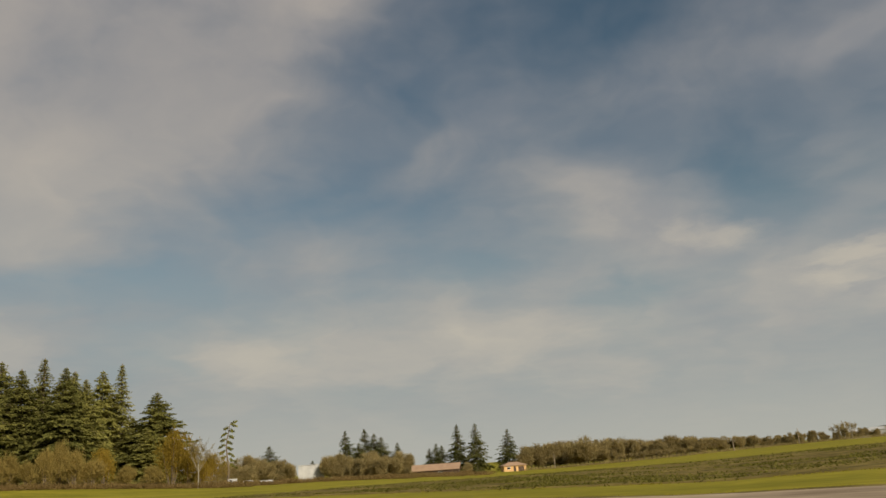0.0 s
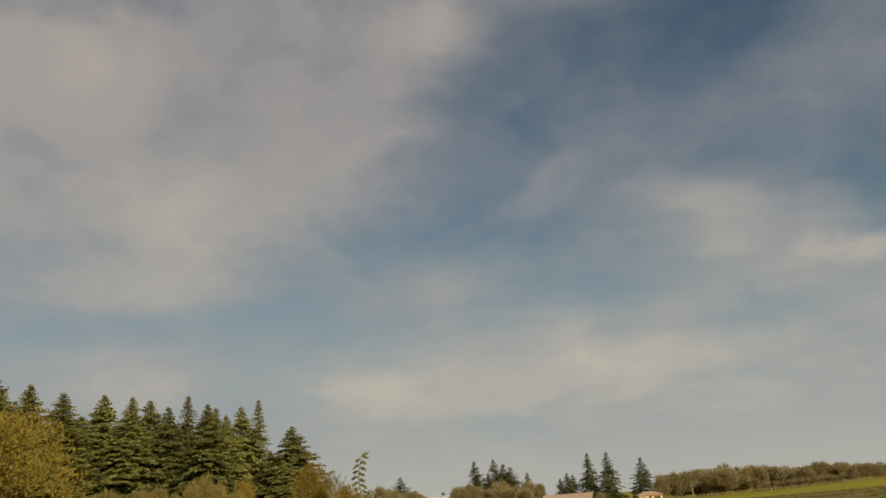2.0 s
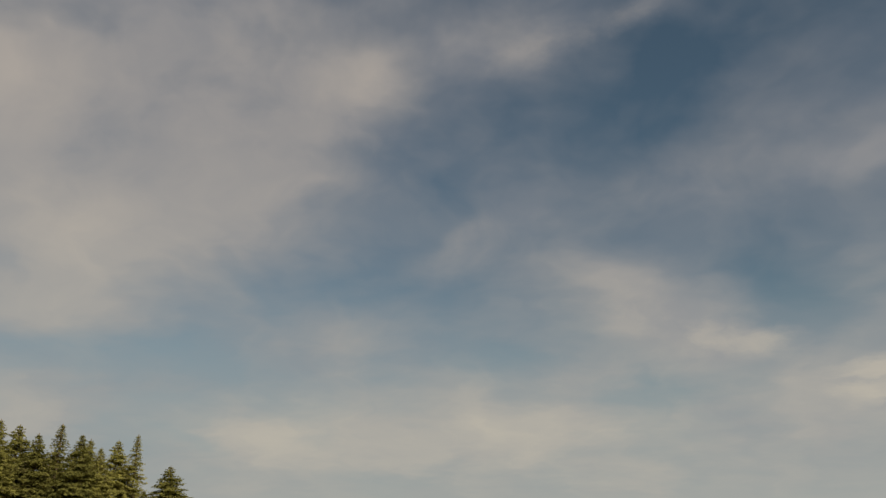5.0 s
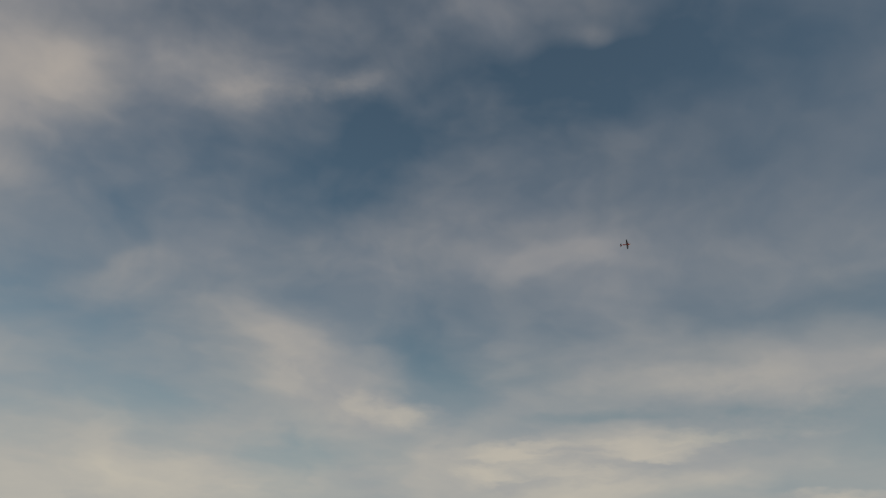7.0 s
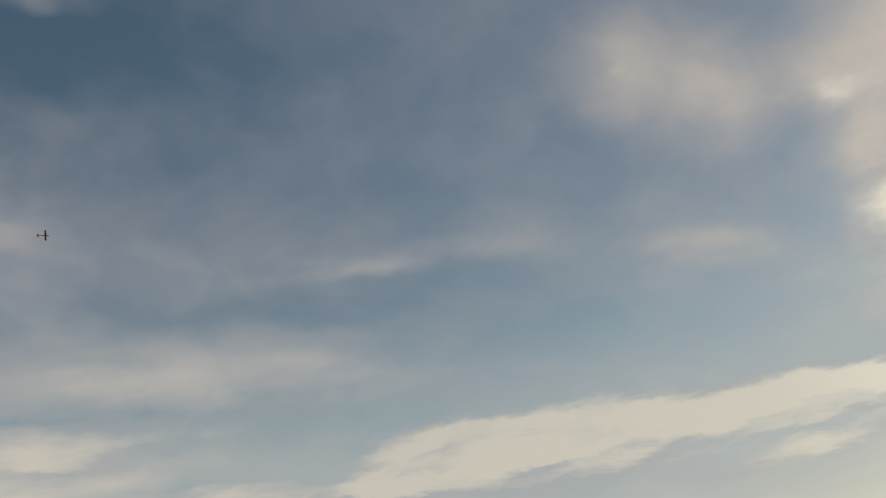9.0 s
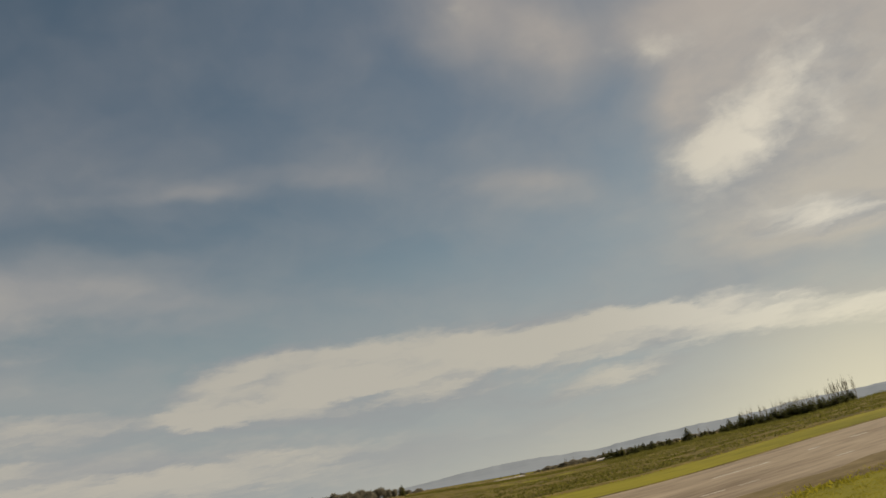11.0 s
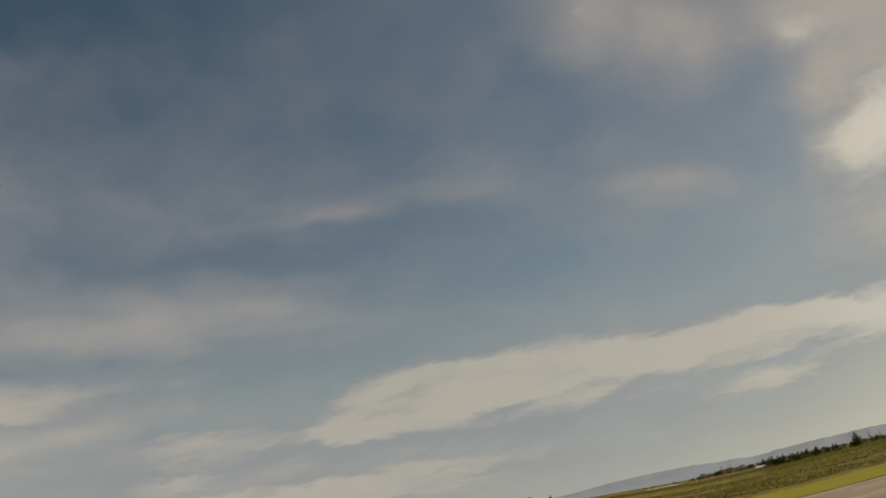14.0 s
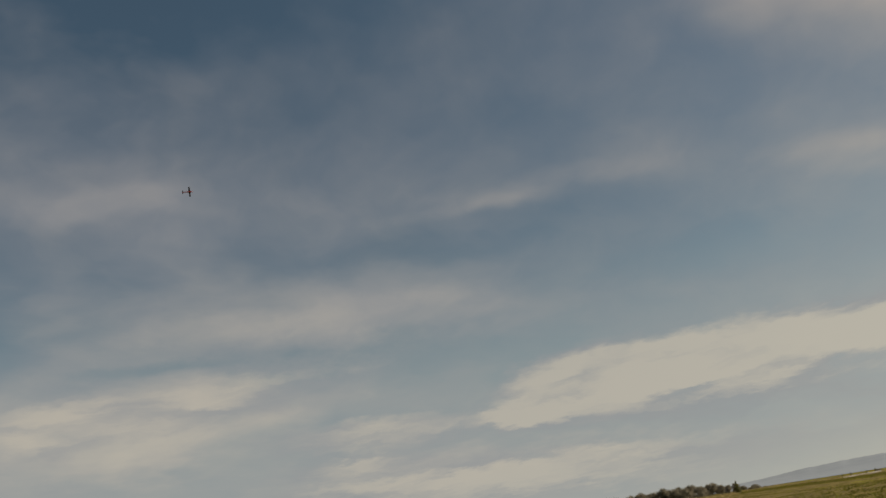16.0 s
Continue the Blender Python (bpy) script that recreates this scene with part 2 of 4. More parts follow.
gleam = wramp(wmath("ADD", wmath("MULTIPLY_ADD", lump, 0.5, glow_sum), wmath("ADD", wmath("MULTIPLY", ragged, 0.45), wmath("MULTIPLY", wmath("SUBTRACT", wnoise(place, 0.16, 4.0, 0.55), 0.5), 0.8))), -0.10, 1.1, smooth=False)
high_up = wramp(height, 11, 16)
drawn = wmath("ADD", wmath("MULTIPLY", wnoise(wvec("MULTIPLY", near_place, (0.10, 0.62, 1.0)), 1.0, 4.0, 0.5), wmath("SUBTRACT", 1.0, high_up)),
              wmath("MULTIPLY", wnoise(wvec("MULTIPLY", near_place, (0.17, 0.24, 1.0)), 1.0, 5.0, 0.55), high_up))
curl = wnoise(wvec("MULTIPLY", join.outputs[0], (0.42, 0.75, 1.0)), 1.0, 6.0, 0.62)
solid = wramp(wmath("ADD", heap_sum, wmath("MULTIPLY", wmath("SUBTRACT", curl, 0.5), 0.55)), 0.08, 0.66)
inner = wramp(wmath("ADD", heap_sum, wmath("MULTIPLY", wmath("SUBTRACT", drawn, 0.5), 2.4)), 0.15, 1.0)

air = wn("ShaderNodeTexSky", sky_type="NISHITA", sun_disc=False)
air.sun_elevation, air.sun_rotation = radians(SUN_EL), radians(SUN_AZ)
air.air_density, air.dust_density, air.ozone_density = 1.0, 0.6, 2.0
clear = wvec("MULTIPLY", air.outputs[0], (0.64, 0.645, 0.53))
clear = wmix(wramp(height, 2, 22), wmix(wramp(azimuth, 60, 100), grey((0.285, 0.330, 0.335)), grey((0.37, 0.405, 0.40))), clear)
shade = wmix(wramp(height, 5, 35), grey((0.285, 0.302, 0.318)), grey((0.194, 0.209, 0.240)))
white = wmix(wramp(height, 5, 30), grey((0.53, 0.485, 0.40)), grey((0.45, 0.40, 0.35)))
vapour = wmix(gleam, shade, white)
skycol = wmix(wmath("MULTIPLY", cover, 0.93), clear, vapour)
sunward = wramp(azimuth, 45, 105)
heap_light = wmix(wramp(azimuth, 84, 108), wmix(sunward, white, grey((0.59, 0.54, 0.43))), grey((0.88, 0.81, 0.66)))
heap_col = wmix(wmath("MULTIPLY", inner, 0.9), wmix(0.12, shade, heap_light), heap_light)
skycol = wmix(wmath("MULTIPLY", solid, wramp(height, 38, 12, 0.35, 0.80)), skycol, heap_col)
glare = wramp(azimuth, 62, 104)
haze = wmix(glare, grey((0.455, 0.450, 0.392)), wmix(wramp(azimuth, 88, 106), grey((0.68, 0.64, 0.47)), grey((0.76, 0.70, 0.50))))
low = wramp(wmath("ADD", height, wramp(azimuth, 25, 52, 0.0, 3.0)), 8.0, -0.5, 0.0, 0.78)
depth = wmath("MULTIPLY_ADD", wmath("SUBTRACT", wramp(wmath("ADD", height, wramp(azimuth, 86, 104, 3.5, 0.0)), 11.0, -0.5, 0.0, 0.88), low), glare, low)
skycol = wmix(depth, skycol, haze)
back = wn("ShaderNodeBackground")
wt.links.new(skycol, back.inputs[0])
back.inputs[1].default_value = SKY
wt.links.new(back.outputs[0], wn("ShaderNodeOutputWorld").inputs[0])

sun = new("sun", bpy.data.lights.new("sun", "SUN"))
sun.data.energy, sun.data.angle, sun.data.color = 4.9, radians(0.8), (1.0, 0.90, 0.74)
sun.matrix_world = look(compass(SUN_AZ, SUN_EL, 200), EYE)


# ---------------------------------------------------------------- materials
def material(name, rough=0.85, metal=0.0, spec=0.3):
    m = bpy.data.materials.new(name)
    m.use_nodes = True
    b = m.node_tree.nodes["Principled BSDF"]
    b.inputs["Roughness"].default_value = rough
    b.inputs["Metallic"].default_value = metal
    b.inputs["Specular IOR Level"].default_value = spec
    return m, m.node_tree, b


def mottled(name, dark, light, scale=4.0, fine_scale=40.0, rough=0.85, by="noise", bump=0.3, coords="Object", stretch=(1, 1, 1), turn=0.0, spec=0.25, metal=0.0, thin=0.0):
    """Two colours mixed by coarse and fine noise, or by island with by="island", and by object."""
    m, t, b = material(name, rough, metal, spec)
    n = t.nodes
    tc, mp = n.new("ShaderNodeTexCoord"), n.new("ShaderNodeMapping")
    mp.vector_type = "TEXTURE"
    mp.inputs["Scale"].default_value = stretch
    mp.inputs["Rotation"].default_value = (0, 0, radians(turn))
    t.links.new(tc.outputs[coords], mp.inputs[0])
    coarse, small = n.new("ShaderNodeTexNoise"), n.new("ShaderNodeTexNoise")
    for node, s in ((coarse, scale), (small, fine_scale)):
        node.inputs["Scale"].default_value, node.inputs["Detail"].default_value = s, 5.0
        t.links.new(mp.outputs[0], node.inputs["Vector"])
    add = n.new("ShaderNodeMath")
    add.operation = "MULTIPLY_ADD"
    t.links.new(small.outputs[0], add.inputs[0])
    add.inputs[1].default_value = 0.6
    t.links.new(coarse.outputs[0], add.inputs[2])
    rng = n.new("ShaderNodeMapRange")
    t.links.new(add.outputs[0], rng.inputs[0])
    rng.inputs[1].default_value, rng.inputs[2].default_value = 0.55, 1.05
    value = rng.outputs[0]
    if by == "island":
        geo, info = n.new("ShaderNodeNewGeometry"), n.new("ShaderNodeObjectInfo")
        mean = n.new("ShaderNodeMath")
        mean.operation = "MULTIPLY_ADD"
        t.links.new(geo.outputs["Random Per Island"], mean.inputs[0])
        mean.inputs[1].default_value = 0.65
        sub = n.new("ShaderNodeMath")
        sub.operation = "MULTIPLY"
        t.links.new(info.outputs["Random"], sub.inputs[0])
        sub.inputs[1].default_value = 0.35
        t.links.new(sub.outputs[0], mean.inputs[2])
        value = mean.outputs[0]
    mix = n.new("ShaderNodeMix")
    mix.data_type = "RGBA"
    t.links.new(value, mix.inputs[0])
    mix.inputs[6].default_value, mix.inputs[7].default_value = (*dark, 1), (*light, 1)
    t.links.new(mix.outputs[2], b.inputs["Base Color"])
    if thin:
        leaf, both = n.new("ShaderNodeBsdfTranslucent"), n.new("ShaderNodeMixShader")
        t.links.new(mix.outputs[2], leaf.inputs[0])
        both.inputs[0].default_value = thin
        t.links.new(b.outputs[0], both.inputs[1])
        t.links.new(leaf.outputs[0], both.inputs[2])
        t.links.new(both.outputs[0], n["Material Output"].inputs[0])
    if bump:
        bp = n.new("ShaderNodeBump")
        bp.inputs["Strength"].default_value = bump
        t.links.new(small.outputs[0], bp.inputs["Height"])
        t.links.new(bp.outputs[0], b.inputs["Normal"])
    return m


GRASS = mottled("grass", (0.150, 0.138, 0.015), (0.310, 0.262, 0.030), 0.14, 1.6, stretch=(2.5, 1, 1), turn=-44, spec=0.03)
GRASS_BLADE = mottled("grass_blade", (0.24, 0.215, 0.022), (0.44, 0.370, 0.042), by="island", bump=0, thin=0.5, spec=0.03)
SOIL = mottled("field_soil", (0.075, 0.058, 0.018), (0.245, 0.185, 0.058), 0.45, 1.8, stretch=(2.0, 1, 1), turn=-44, spec=0.03)
WEED = mottled("weed_leaf", (0.045, 0.042, 0.012), (0.250, 0.230, 0.046), by="island", bump=0, thin=0.5, spec=0.05)
ASPHALT = mottled("worn_asphalt", (0.190, 0.140, 0.090), (0.415, 0.325, 0.222), 0.45, 3.0, 0.9, stretch=(5, 1, 1), turn=-44, spec=0.08)
DIRT = mottled("verge_dirt", (0.10, 0.075, 0.032), (0.25, 0.185, 0.095), 0.8, 6.0, 0.95, stretch=(3, 1, 1), turn=-44, spec=0.03)
PAINT = mottled("worn_white_paint", (0.36, 0.31, 0.24), (0.62, 0.55, 0.44), 1.2, 12.0, 0.8)
NEEDLE = mottled("fir_needles", (0.095, 0.098, 0.026), (0.390, 0.360, 0.098), by="island", bump=0, thin=0.5, spec=0.1)
NEEDLE_FAR = mottled("far_fir_needles", (0.065, 0.072, 0.020), (0.185, 0.180, 0.052), by="island", bump=0, thin=0.5, spec=0.1)
BARK = mottled("bark", (0.10, 0.075, 0.045), (0.24, 0.185, 0.12), 3.0, 20.0)
PALE_BARK = mottled("pale_bark", (0.24, 0.21, 0.15), (0.42, 0.37, 0.27), 2.0, 12.0)
TWIG = mottled("bare_twigs", (0.21, 0.165, 0.070), (0.45, 0.355, 0.155), by="island", bump=0, thin=0.45, spec=0.05)
BRUSH = mottled("brush_twigs", (0.19, 0.145, 0.042), (0.42, 0.315, 0.095), by="island", bump=0, thin=0.45, spec=0.05)
# twig colour darkened and greyed to carry backlight and distance haze
BACKLIT_TWIG = mottled("backlit_twigs", (0.17, 0.155, 0.115), (0.32, 0.28, 0.20), by="island", bump=0, thin=0.5, spec=0.05)
SHED_WALL = mottled("pale_shed", (0.50, 0.44, 0.39), (0.62, 0.56, 0.50), 0.5, 6.0)
GOLD = mottled("golden_twigs", (0.20, 0.145, 0.022), (0.37, 0.275, 0.055), by="island", bump=0, thin=0.4, spec=0.05)
WILLOW = mottled("willow_twigs", (0.19, 0.130, 0.018), (0.40, 0.275, 0.045), by="island", bump=0, thin=0.4, spec=0.05)
BRAMBLE = mottled("bramble", (0.13, 0.088, 0.032), (0.30, 0.205, 0.080), by="island", bump=0, thin=0.4, spec=0.05)
# distance haze is put into this base colour as pale blue-grey
HILL = mottled("haze_tinted_hill", (0.270, 0.292, 0.318), (0.312, 0.334, 0.355), 0.004, 0.03, 1.0, bump=0, spec=0.0)
RIDGE = mottled("wooded_ridge", (0.085, 0.098, 0.082), (0.150, 0.160, 0.130), 0.02, 0.12, 1.0, bump=0, spec=0.0)
WHITE_WALL = mottled("white_siding", (0.40, 0.39, 0.37), (0.53, 0.52, 0.49), 0.5, 6.0, 0.6)
PEACH = mottled("peach_stucco", (0.60, 0.36, 0.15), (0.72, 0.45, 0.20), 0.5, 6.0, 0.8)
ROOF_TILE = mottled("reddish_roof", (0.30, 0.19, 0.115), (0.42, 0.28, 0.175), 0.6, 8.0, 0.8)
ROOF_BROWN = mottled("brown_roof", (0.22, 0.15, 0.10), (0.34, 0.24, 0.16), 0.6, 8.0, 0.8)
DARK_WOOD = mottled("dark_wood_wall", (0.07, 0.045, 0.03), (0.13, 0.085, 0.055), 0.8, 8.0, 0.8)
GLASS = material("window_glass", 0.08, 0.0, 0.6)[0]
GLASS.node_tree.nodes["Principled BSDF"].inputs["Base Color"].default_value = (0.03, 0.035, 0.04, 1)
TRIM = mottled("white_trim", (0.66, 0.64, 0.60), (0.80, 0.78, 0.74), 2.0, 12.0, 0.6)
RED = mottled("red_film", (0.30, 0.018, 0.012), (0.38, 0.028, 0.018), 6.0, 30.0, 0.35, bump=0)
DARK_FILM = mottled("dark_film", (0.020, 0.018, 0.022), (0.045, 0.035, 0.040), 6.0, 30.0, 0.4, bump=0)
RUBBER = mottled("rubber", (0.012, 0.012, 0.012), (0.03, 0.03, 0.03), 8.0, 40.0, 0.9)
POLE_WOOD = mottled("pole_wood", (0.22, 0.17, 0.11), (0.36, 0.29, 0.20), 2.0, 14.0)


# ---------------------------------------------------------------- mesh helpers
def mesh_of(name, verts, faces, mat, smooth=False):
    me = bpy.data.meshes.new(name)
    me.from_pydata([tuple(v) for v in verts], [], [tuple(f) for f in faces])
    me.materials.append(mat)
    if smooth:
        me.polygons.foreach_set("use_smooth", [True] * len(me.polygons))
    me.update()
    return me


def child(name, me, parent, label=""):
    ob = new(name, me)
    ob.parent = parent
    return tagged(ob, label)


def part(name, bm, mat, parent, label=""):
    me = bpy.data.meshes.new(name)
    bm.to_mesh(me)
    bm.free()
    me.materials.append(mat)
    return child(name, me, parent, label)


def slips(points, along, across):
    """Loose triangles: a base point, the way to the tip and half the base."""
    n = len(points)
    v = np.empty((n, 3, 3))
    v[:, 0], v[:, 1], v[:, 2] = points - across, points + across, points + along
    return v.reshape(-1, 3), np.arange(3 * n).reshape(-1, 3)


def tube(path, radii, sides=6):
    """A tapered tube along a path of points."""
    verts, faces = [], []
    path = [Vector(p) for p in path]
    for i, p in enumerate(path):
        d = (path[min(i + 1, len(path) - 1)] - path[max(i - 1, 0)]).normalized()
        a = d.orthogonal().normalized()
        b = d.cross(a)
        for k in range(sides):
            w = 2 * math.pi * k / sides
            verts.append(p + radii[i] * (math.cos(w) * a + math.sin(w) * b))
    for i in range(len(path) - 1):
        for k in range(sides):
            k2 = (k + 1) % sides
            faces.append((i * sides + k, i * sides + k2, (i + 1) * sides + k2, (i + 1) * sides + k))
    faces.append(tuple(range(sides))[::-1])
    faces.append(tuple(range((len(path) - 1) * sides, len(path) * sides)))
    return verts, faces


def merge(pieces):
    verts, faces = [], []
    for v, f in pieces:
        o = len(verts)
        verts.extend(v)
        faces.extend([tuple(i + o for i in face) for face in f])
    return verts, faces


def box(bm, x0, x1, y0, y1, z0, z1):
    c = [bm.verts.new((x, y, z)) for z in (z0, z1) for y in (y0, y1) for x in (x0, x1)]
    for f in ((0, 2, 3, 1), (4, 5, 7, 6), (0, 1, 5, 4), (2, 6, 7, 3), (0, 4, 6, 2), (1, 3, 7, 5)):
        bm.faces.new([c[i] for i in f])


def block(x0, x1, y0, y1, z0, z1, bevel=0.0):
    bm = bmesh.new()
    box(bm, x0, x1, y0, y1, z0, z1)
    if bevel:
        bmesh.ops.bevel(bm, geom=bm.edges[:], offset=bevel, segments=1, affect="EDGES")
    return bm


# ---------------------------------------------------------------- ground
def ease(v):
    v = min(max(v, 0.0), 1.0)
    return v * v * (3 - 2 * v)


def land(x, y):
    """Height of the ground: flat round the runway, rising gently under the firs and past the runway's far end."""
    r, az = math.hypot(x, y), math.degrees(math.atan2(x, y))
    gentle = 1.2 * (1 - math.exp(-max(r - 18, 0) / 60)) * ease((2600 - r) / 1800)
    near = gentle * (ease((az - 14) / 16) * ease((62 - az) / 22) + 1.5 * ease((az - 86) / 20) * ease((175 - az) / 40) * (1 - 0.75 * ease((r - 90) / 150)))
    rise = 3.6 * ease((-12 - az) / 20) * ease((az + 150) / 60) + 2.2 * ease((az - 98) / 8) * ease((175 - az) / 40)
    dip = -2.1 * math.exp(-((az - 5) / 10.5) ** 2) - 2.6 * math.exp(-((az - 82) / 8.5) ** 2)
    return near + (rise + dip) * ease((r - 70) / 160) * ease((2600 - r) / 1800)


RUN_AZ = radians(48.0)
OUT = Vector((math.sin(RUN_AZ), math.cos(RUN_AZ), 0))
ALONG = Vector((math.cos(RUN_AZ), -math.sin(RUN_AZ), 0))


def at(u, p):
    """A point u metres along the runway and p metres out from the eye across it."""
    v = ALONG * u + OUT * p
    return v.x, v.y


def ground_sheet():
    radii = [0.0] + [2.0 * 1.13 ** i for i in range(64)]
    radii = [r for r in radii if r < 4600] + [4800]
    n = 180
    verts, faces = [(0, 0, 0)], []
    for r in radii[1:]:
        for k in range(n):
            a = 2 * math.pi * k / n
            x, y = r * math.sin(a), r * math.cos(a)
            verts.append((x, y, land(x, y)))
    for k in range(n):
        faces.append((0, 1 + (k + 1) % n, 1 + k))
    for i in range(len(radii) - 2):
        for k in range(n):
            a, b = 1 + i * n + k, 1 + i * n + (k + 1) % n
            faces.append((a, b, b + n, a + n))
    return mesh_of("ground", verts, faces, GRASS, True)


ground = tagged(new("ground", ground_sheet()), "flat mown green grass reaching to the horizon", "ground", kind="structure")


def strip(name, u0, u1, p0, p1, nu, np_, mat, lift, relief=0.0, edge=0.0, widen=0.0):
    """A strip of ground parallel to the runway, draped over the land, with edges that go down into it."""
    verts, faces = [], []
    for j in range(-1, np_ + 2):
        for i in range(nu + 1):
            u = u0 + (u1 - u0) * i / nu
            jj = min(max(j, 0), np_)
            far = p1 + widen * ease((u - 20) / 110)
            p = p0 + (far - p0) * jj / np_
            if jj in (0, np_):
                p += edge * (noise.noise((u * 0.35, jj * 7.0, 1.0)) + 0.5 * noise.noise((u * 1.3, jj * 5.0, 2.0)))
            if j != jj:
                p += 0.6 if j > jj else -0.6
            x, y = at(u, p)
            z = land(x, y) + lift + (relief * (noise.noise((u * 0.4, p * 0.9, 0)) + 0.6 * math.sin(p * 2.4)) if relief else 0)
            if j != jj:
                z = land(x, y) - 0.06
            verts.append((x, y, z))
    w = nu + 1
    for j in range(np_ + 2):
        for i in range(nu):
            a = j * w + i
            faces.append((a, a + 1, a + w + 1, a + w))
    ob = new(name, mesh_of(name, verts, faces, mat, relief > 0))
    return ob


field = tagged(strip("field", -80, 420, 37, 91, 272, 130, SOIL, 0.05, 0.07, 0.8, 270), "fallow field of brown soil and low weeds", "field", kind="structure")
runway = tagged(strip("runway", -70, 330, 14.2, 27.0, 160, 10, ASPHALT, 0.035, 0.0, 0.25), "worn pale grey-brown asphalt runway with faded markings", "runway", kind="structure")


tagged(strip("soil_edge", -70, 330, 26.75, 27.2, 400, 2, SOIL, 0.047, 0.004, 0.22), "dark bare soil along the far edge of the runway", "soil", kind="structure")
tagged(strip("dirt_verge", -20, 200, 13.0, 15.0, 220, 4, DIRT, 0.044, 0.004, 0.8), "worn brown dirt along the runway's edge", "dirt", kind="structure")


def marking(u0, u1, p, wide=0.30):
    bm = bmesh.new()
    n = 6
    rows = []
    for i in range(n + 1):
        u = u0 + (u1 - u0) * i / n
        half = wide / 2 * (0.75 + 0.4 * noise.noise((u * 2.0, p, 4.0)))
        rows.append([bm.verts.new((*at(u, p + s * half), land(*at(u, p)) + z)) for z in (0.036, 0.042) for s in (-1, 1)])
    for a, b in zip(rows, rows[1:]):
        bm.faces.new((a[2], a[3], b[3], b[2]))
        bm.faces.new((a[0], a[2], b[2], b[0]))
        bm.faces.new((a[3], a[1], b[1], b[3]))
    part("marking", bm, PAINT, runway, "faded white paint dash")


for u0, u1 in ((21.1, 24.0), (26.2, 26.9), (28.7, 29.8)):
    marking(u0, u1, 21.5, 0.26)
for i in range(14):
    marking(33.5 + i * 7.0, 35.6 + i * 7.0, 21.6, 0.26)
for u0, u1 in ((16.2, 17.1), (17.7, 18.5), (22.0, 22.8), (26.5, 27.6), (33.0, 34.2)):
    marking(u0, u1, 17.1, 0.14)


def in_strip(rng, n, u0, u1, p0, p1):
    u, p = rng.uniform(u0, u1, n), rng.uniform(p0, p1, n)
    x = ALONG.x * u + OUT.x * p
    y = ALONG.y * u + OUT.y * p
    z = np.array([land(a, b) for a, b in zip(x, y)])
    return np.c_[x, y, z]


def tufts(rng, bases, size, spread, blades, lean=0.45, width=0.16):
    """Clumps of pointed leaves that stand on base points."""
    b = np.repeat(bases, blades, axis=0)
    n = len(b)
    s = np.repeat(np.clip(rng.lognormal(0, 0.4, len(bases)), 0.4, 1.6), blades) * size
    b = b + np.c_[rng.normal(0, 1, (n, 2)) * spread * s[:, None], np.zeros(n)]
    up = np.c_[np.clip(rng.normal(0, lean, (n, 2)), -1.4, 1.4), rng.uniform(0.5, 1.2, n)] * s[:, None]
    a = rng.uniform(0, 2 * np.pi, n)
    across = np.c_[np.cos(a), np.sin(a), np.zeros(n)] * (width * s)[:, None]
    return slips(b, up, across)


def stuff(name, pieces, mat, label, category):
    v, f = pieces
    return tagged(new(name, mesh_of(name, v, f, mat)), label, category, kind="stuff")


rng = np.random.default_rng(5)
weeds = np.vstack([in_strip(rng, 50000, -80, 260, 37.3, 91), in_strip(rng, 24000, 60, 330, 91, 210), in_strip(rng, 14000, 100, 380, 210, 340), in_strip(rng, 18000, -60, 150, 37.0, 57)])
run, off = weeds[:, :2] @ np.array(ALONG[:2]), weeds[:, :2] @ np.array(OUT[:2])
keep = np.array([noise.noise((u * 0.05, p * 0.16, 3.0)) + 0.8 * noise.noise((u * 0.22, p * 0.6, 8.0)) for u, p in zip(run, off)]) > -0.02
stuff("field_weeds", tufts(rng, weeds[keep], 0.13, 2.4, 7, 1.5, 0.42), WEED, "low olive and brown weeds growing over the field", "weeds")
grass_pts = np.vstack([in_strip(rng, 6000, -60, 200, 26.9, 27.4), in_strip(rng, 5000, 0, 120, 12.4, 13.5), in_strip(rng, 5000, -60, 200, 36.4, 37.6)])
lawn = in_strip(rng, 40000, 4, 60, 5.0, 13.4)
stuff("lawn_tufts", tufts(rng, lawn, 0.018, 2.2, 4, 1.6, 0.45), GRASS_BLADE, "short mown grass blades on the near side of the runway", "grass")
stuff("grass_tufts", tufts(rng, grass_pts, 0.06, 1.2, 4, 0.8, 0.30), GRASS_BLADE, "short yellow-green grass blades beside the runway", "grass")


# ---------------------------------------------------------------- trees
def thing(name, label, category, group=""):
    return tagged(new(name), label, category, group)


def stand(az, dist, sink=0.25):
    x, y = dist * math.sin(radians(az)), dist * math.cos(radians(az))
    return Vector((x, y, land(x, y) - sink))


def reach(az, el, dist):
    """Height over the ground of what shows at that heading, elevation and distance."""
    return EYE[2] + dist * math.tan(radians(el)) - stand(az, dist).z


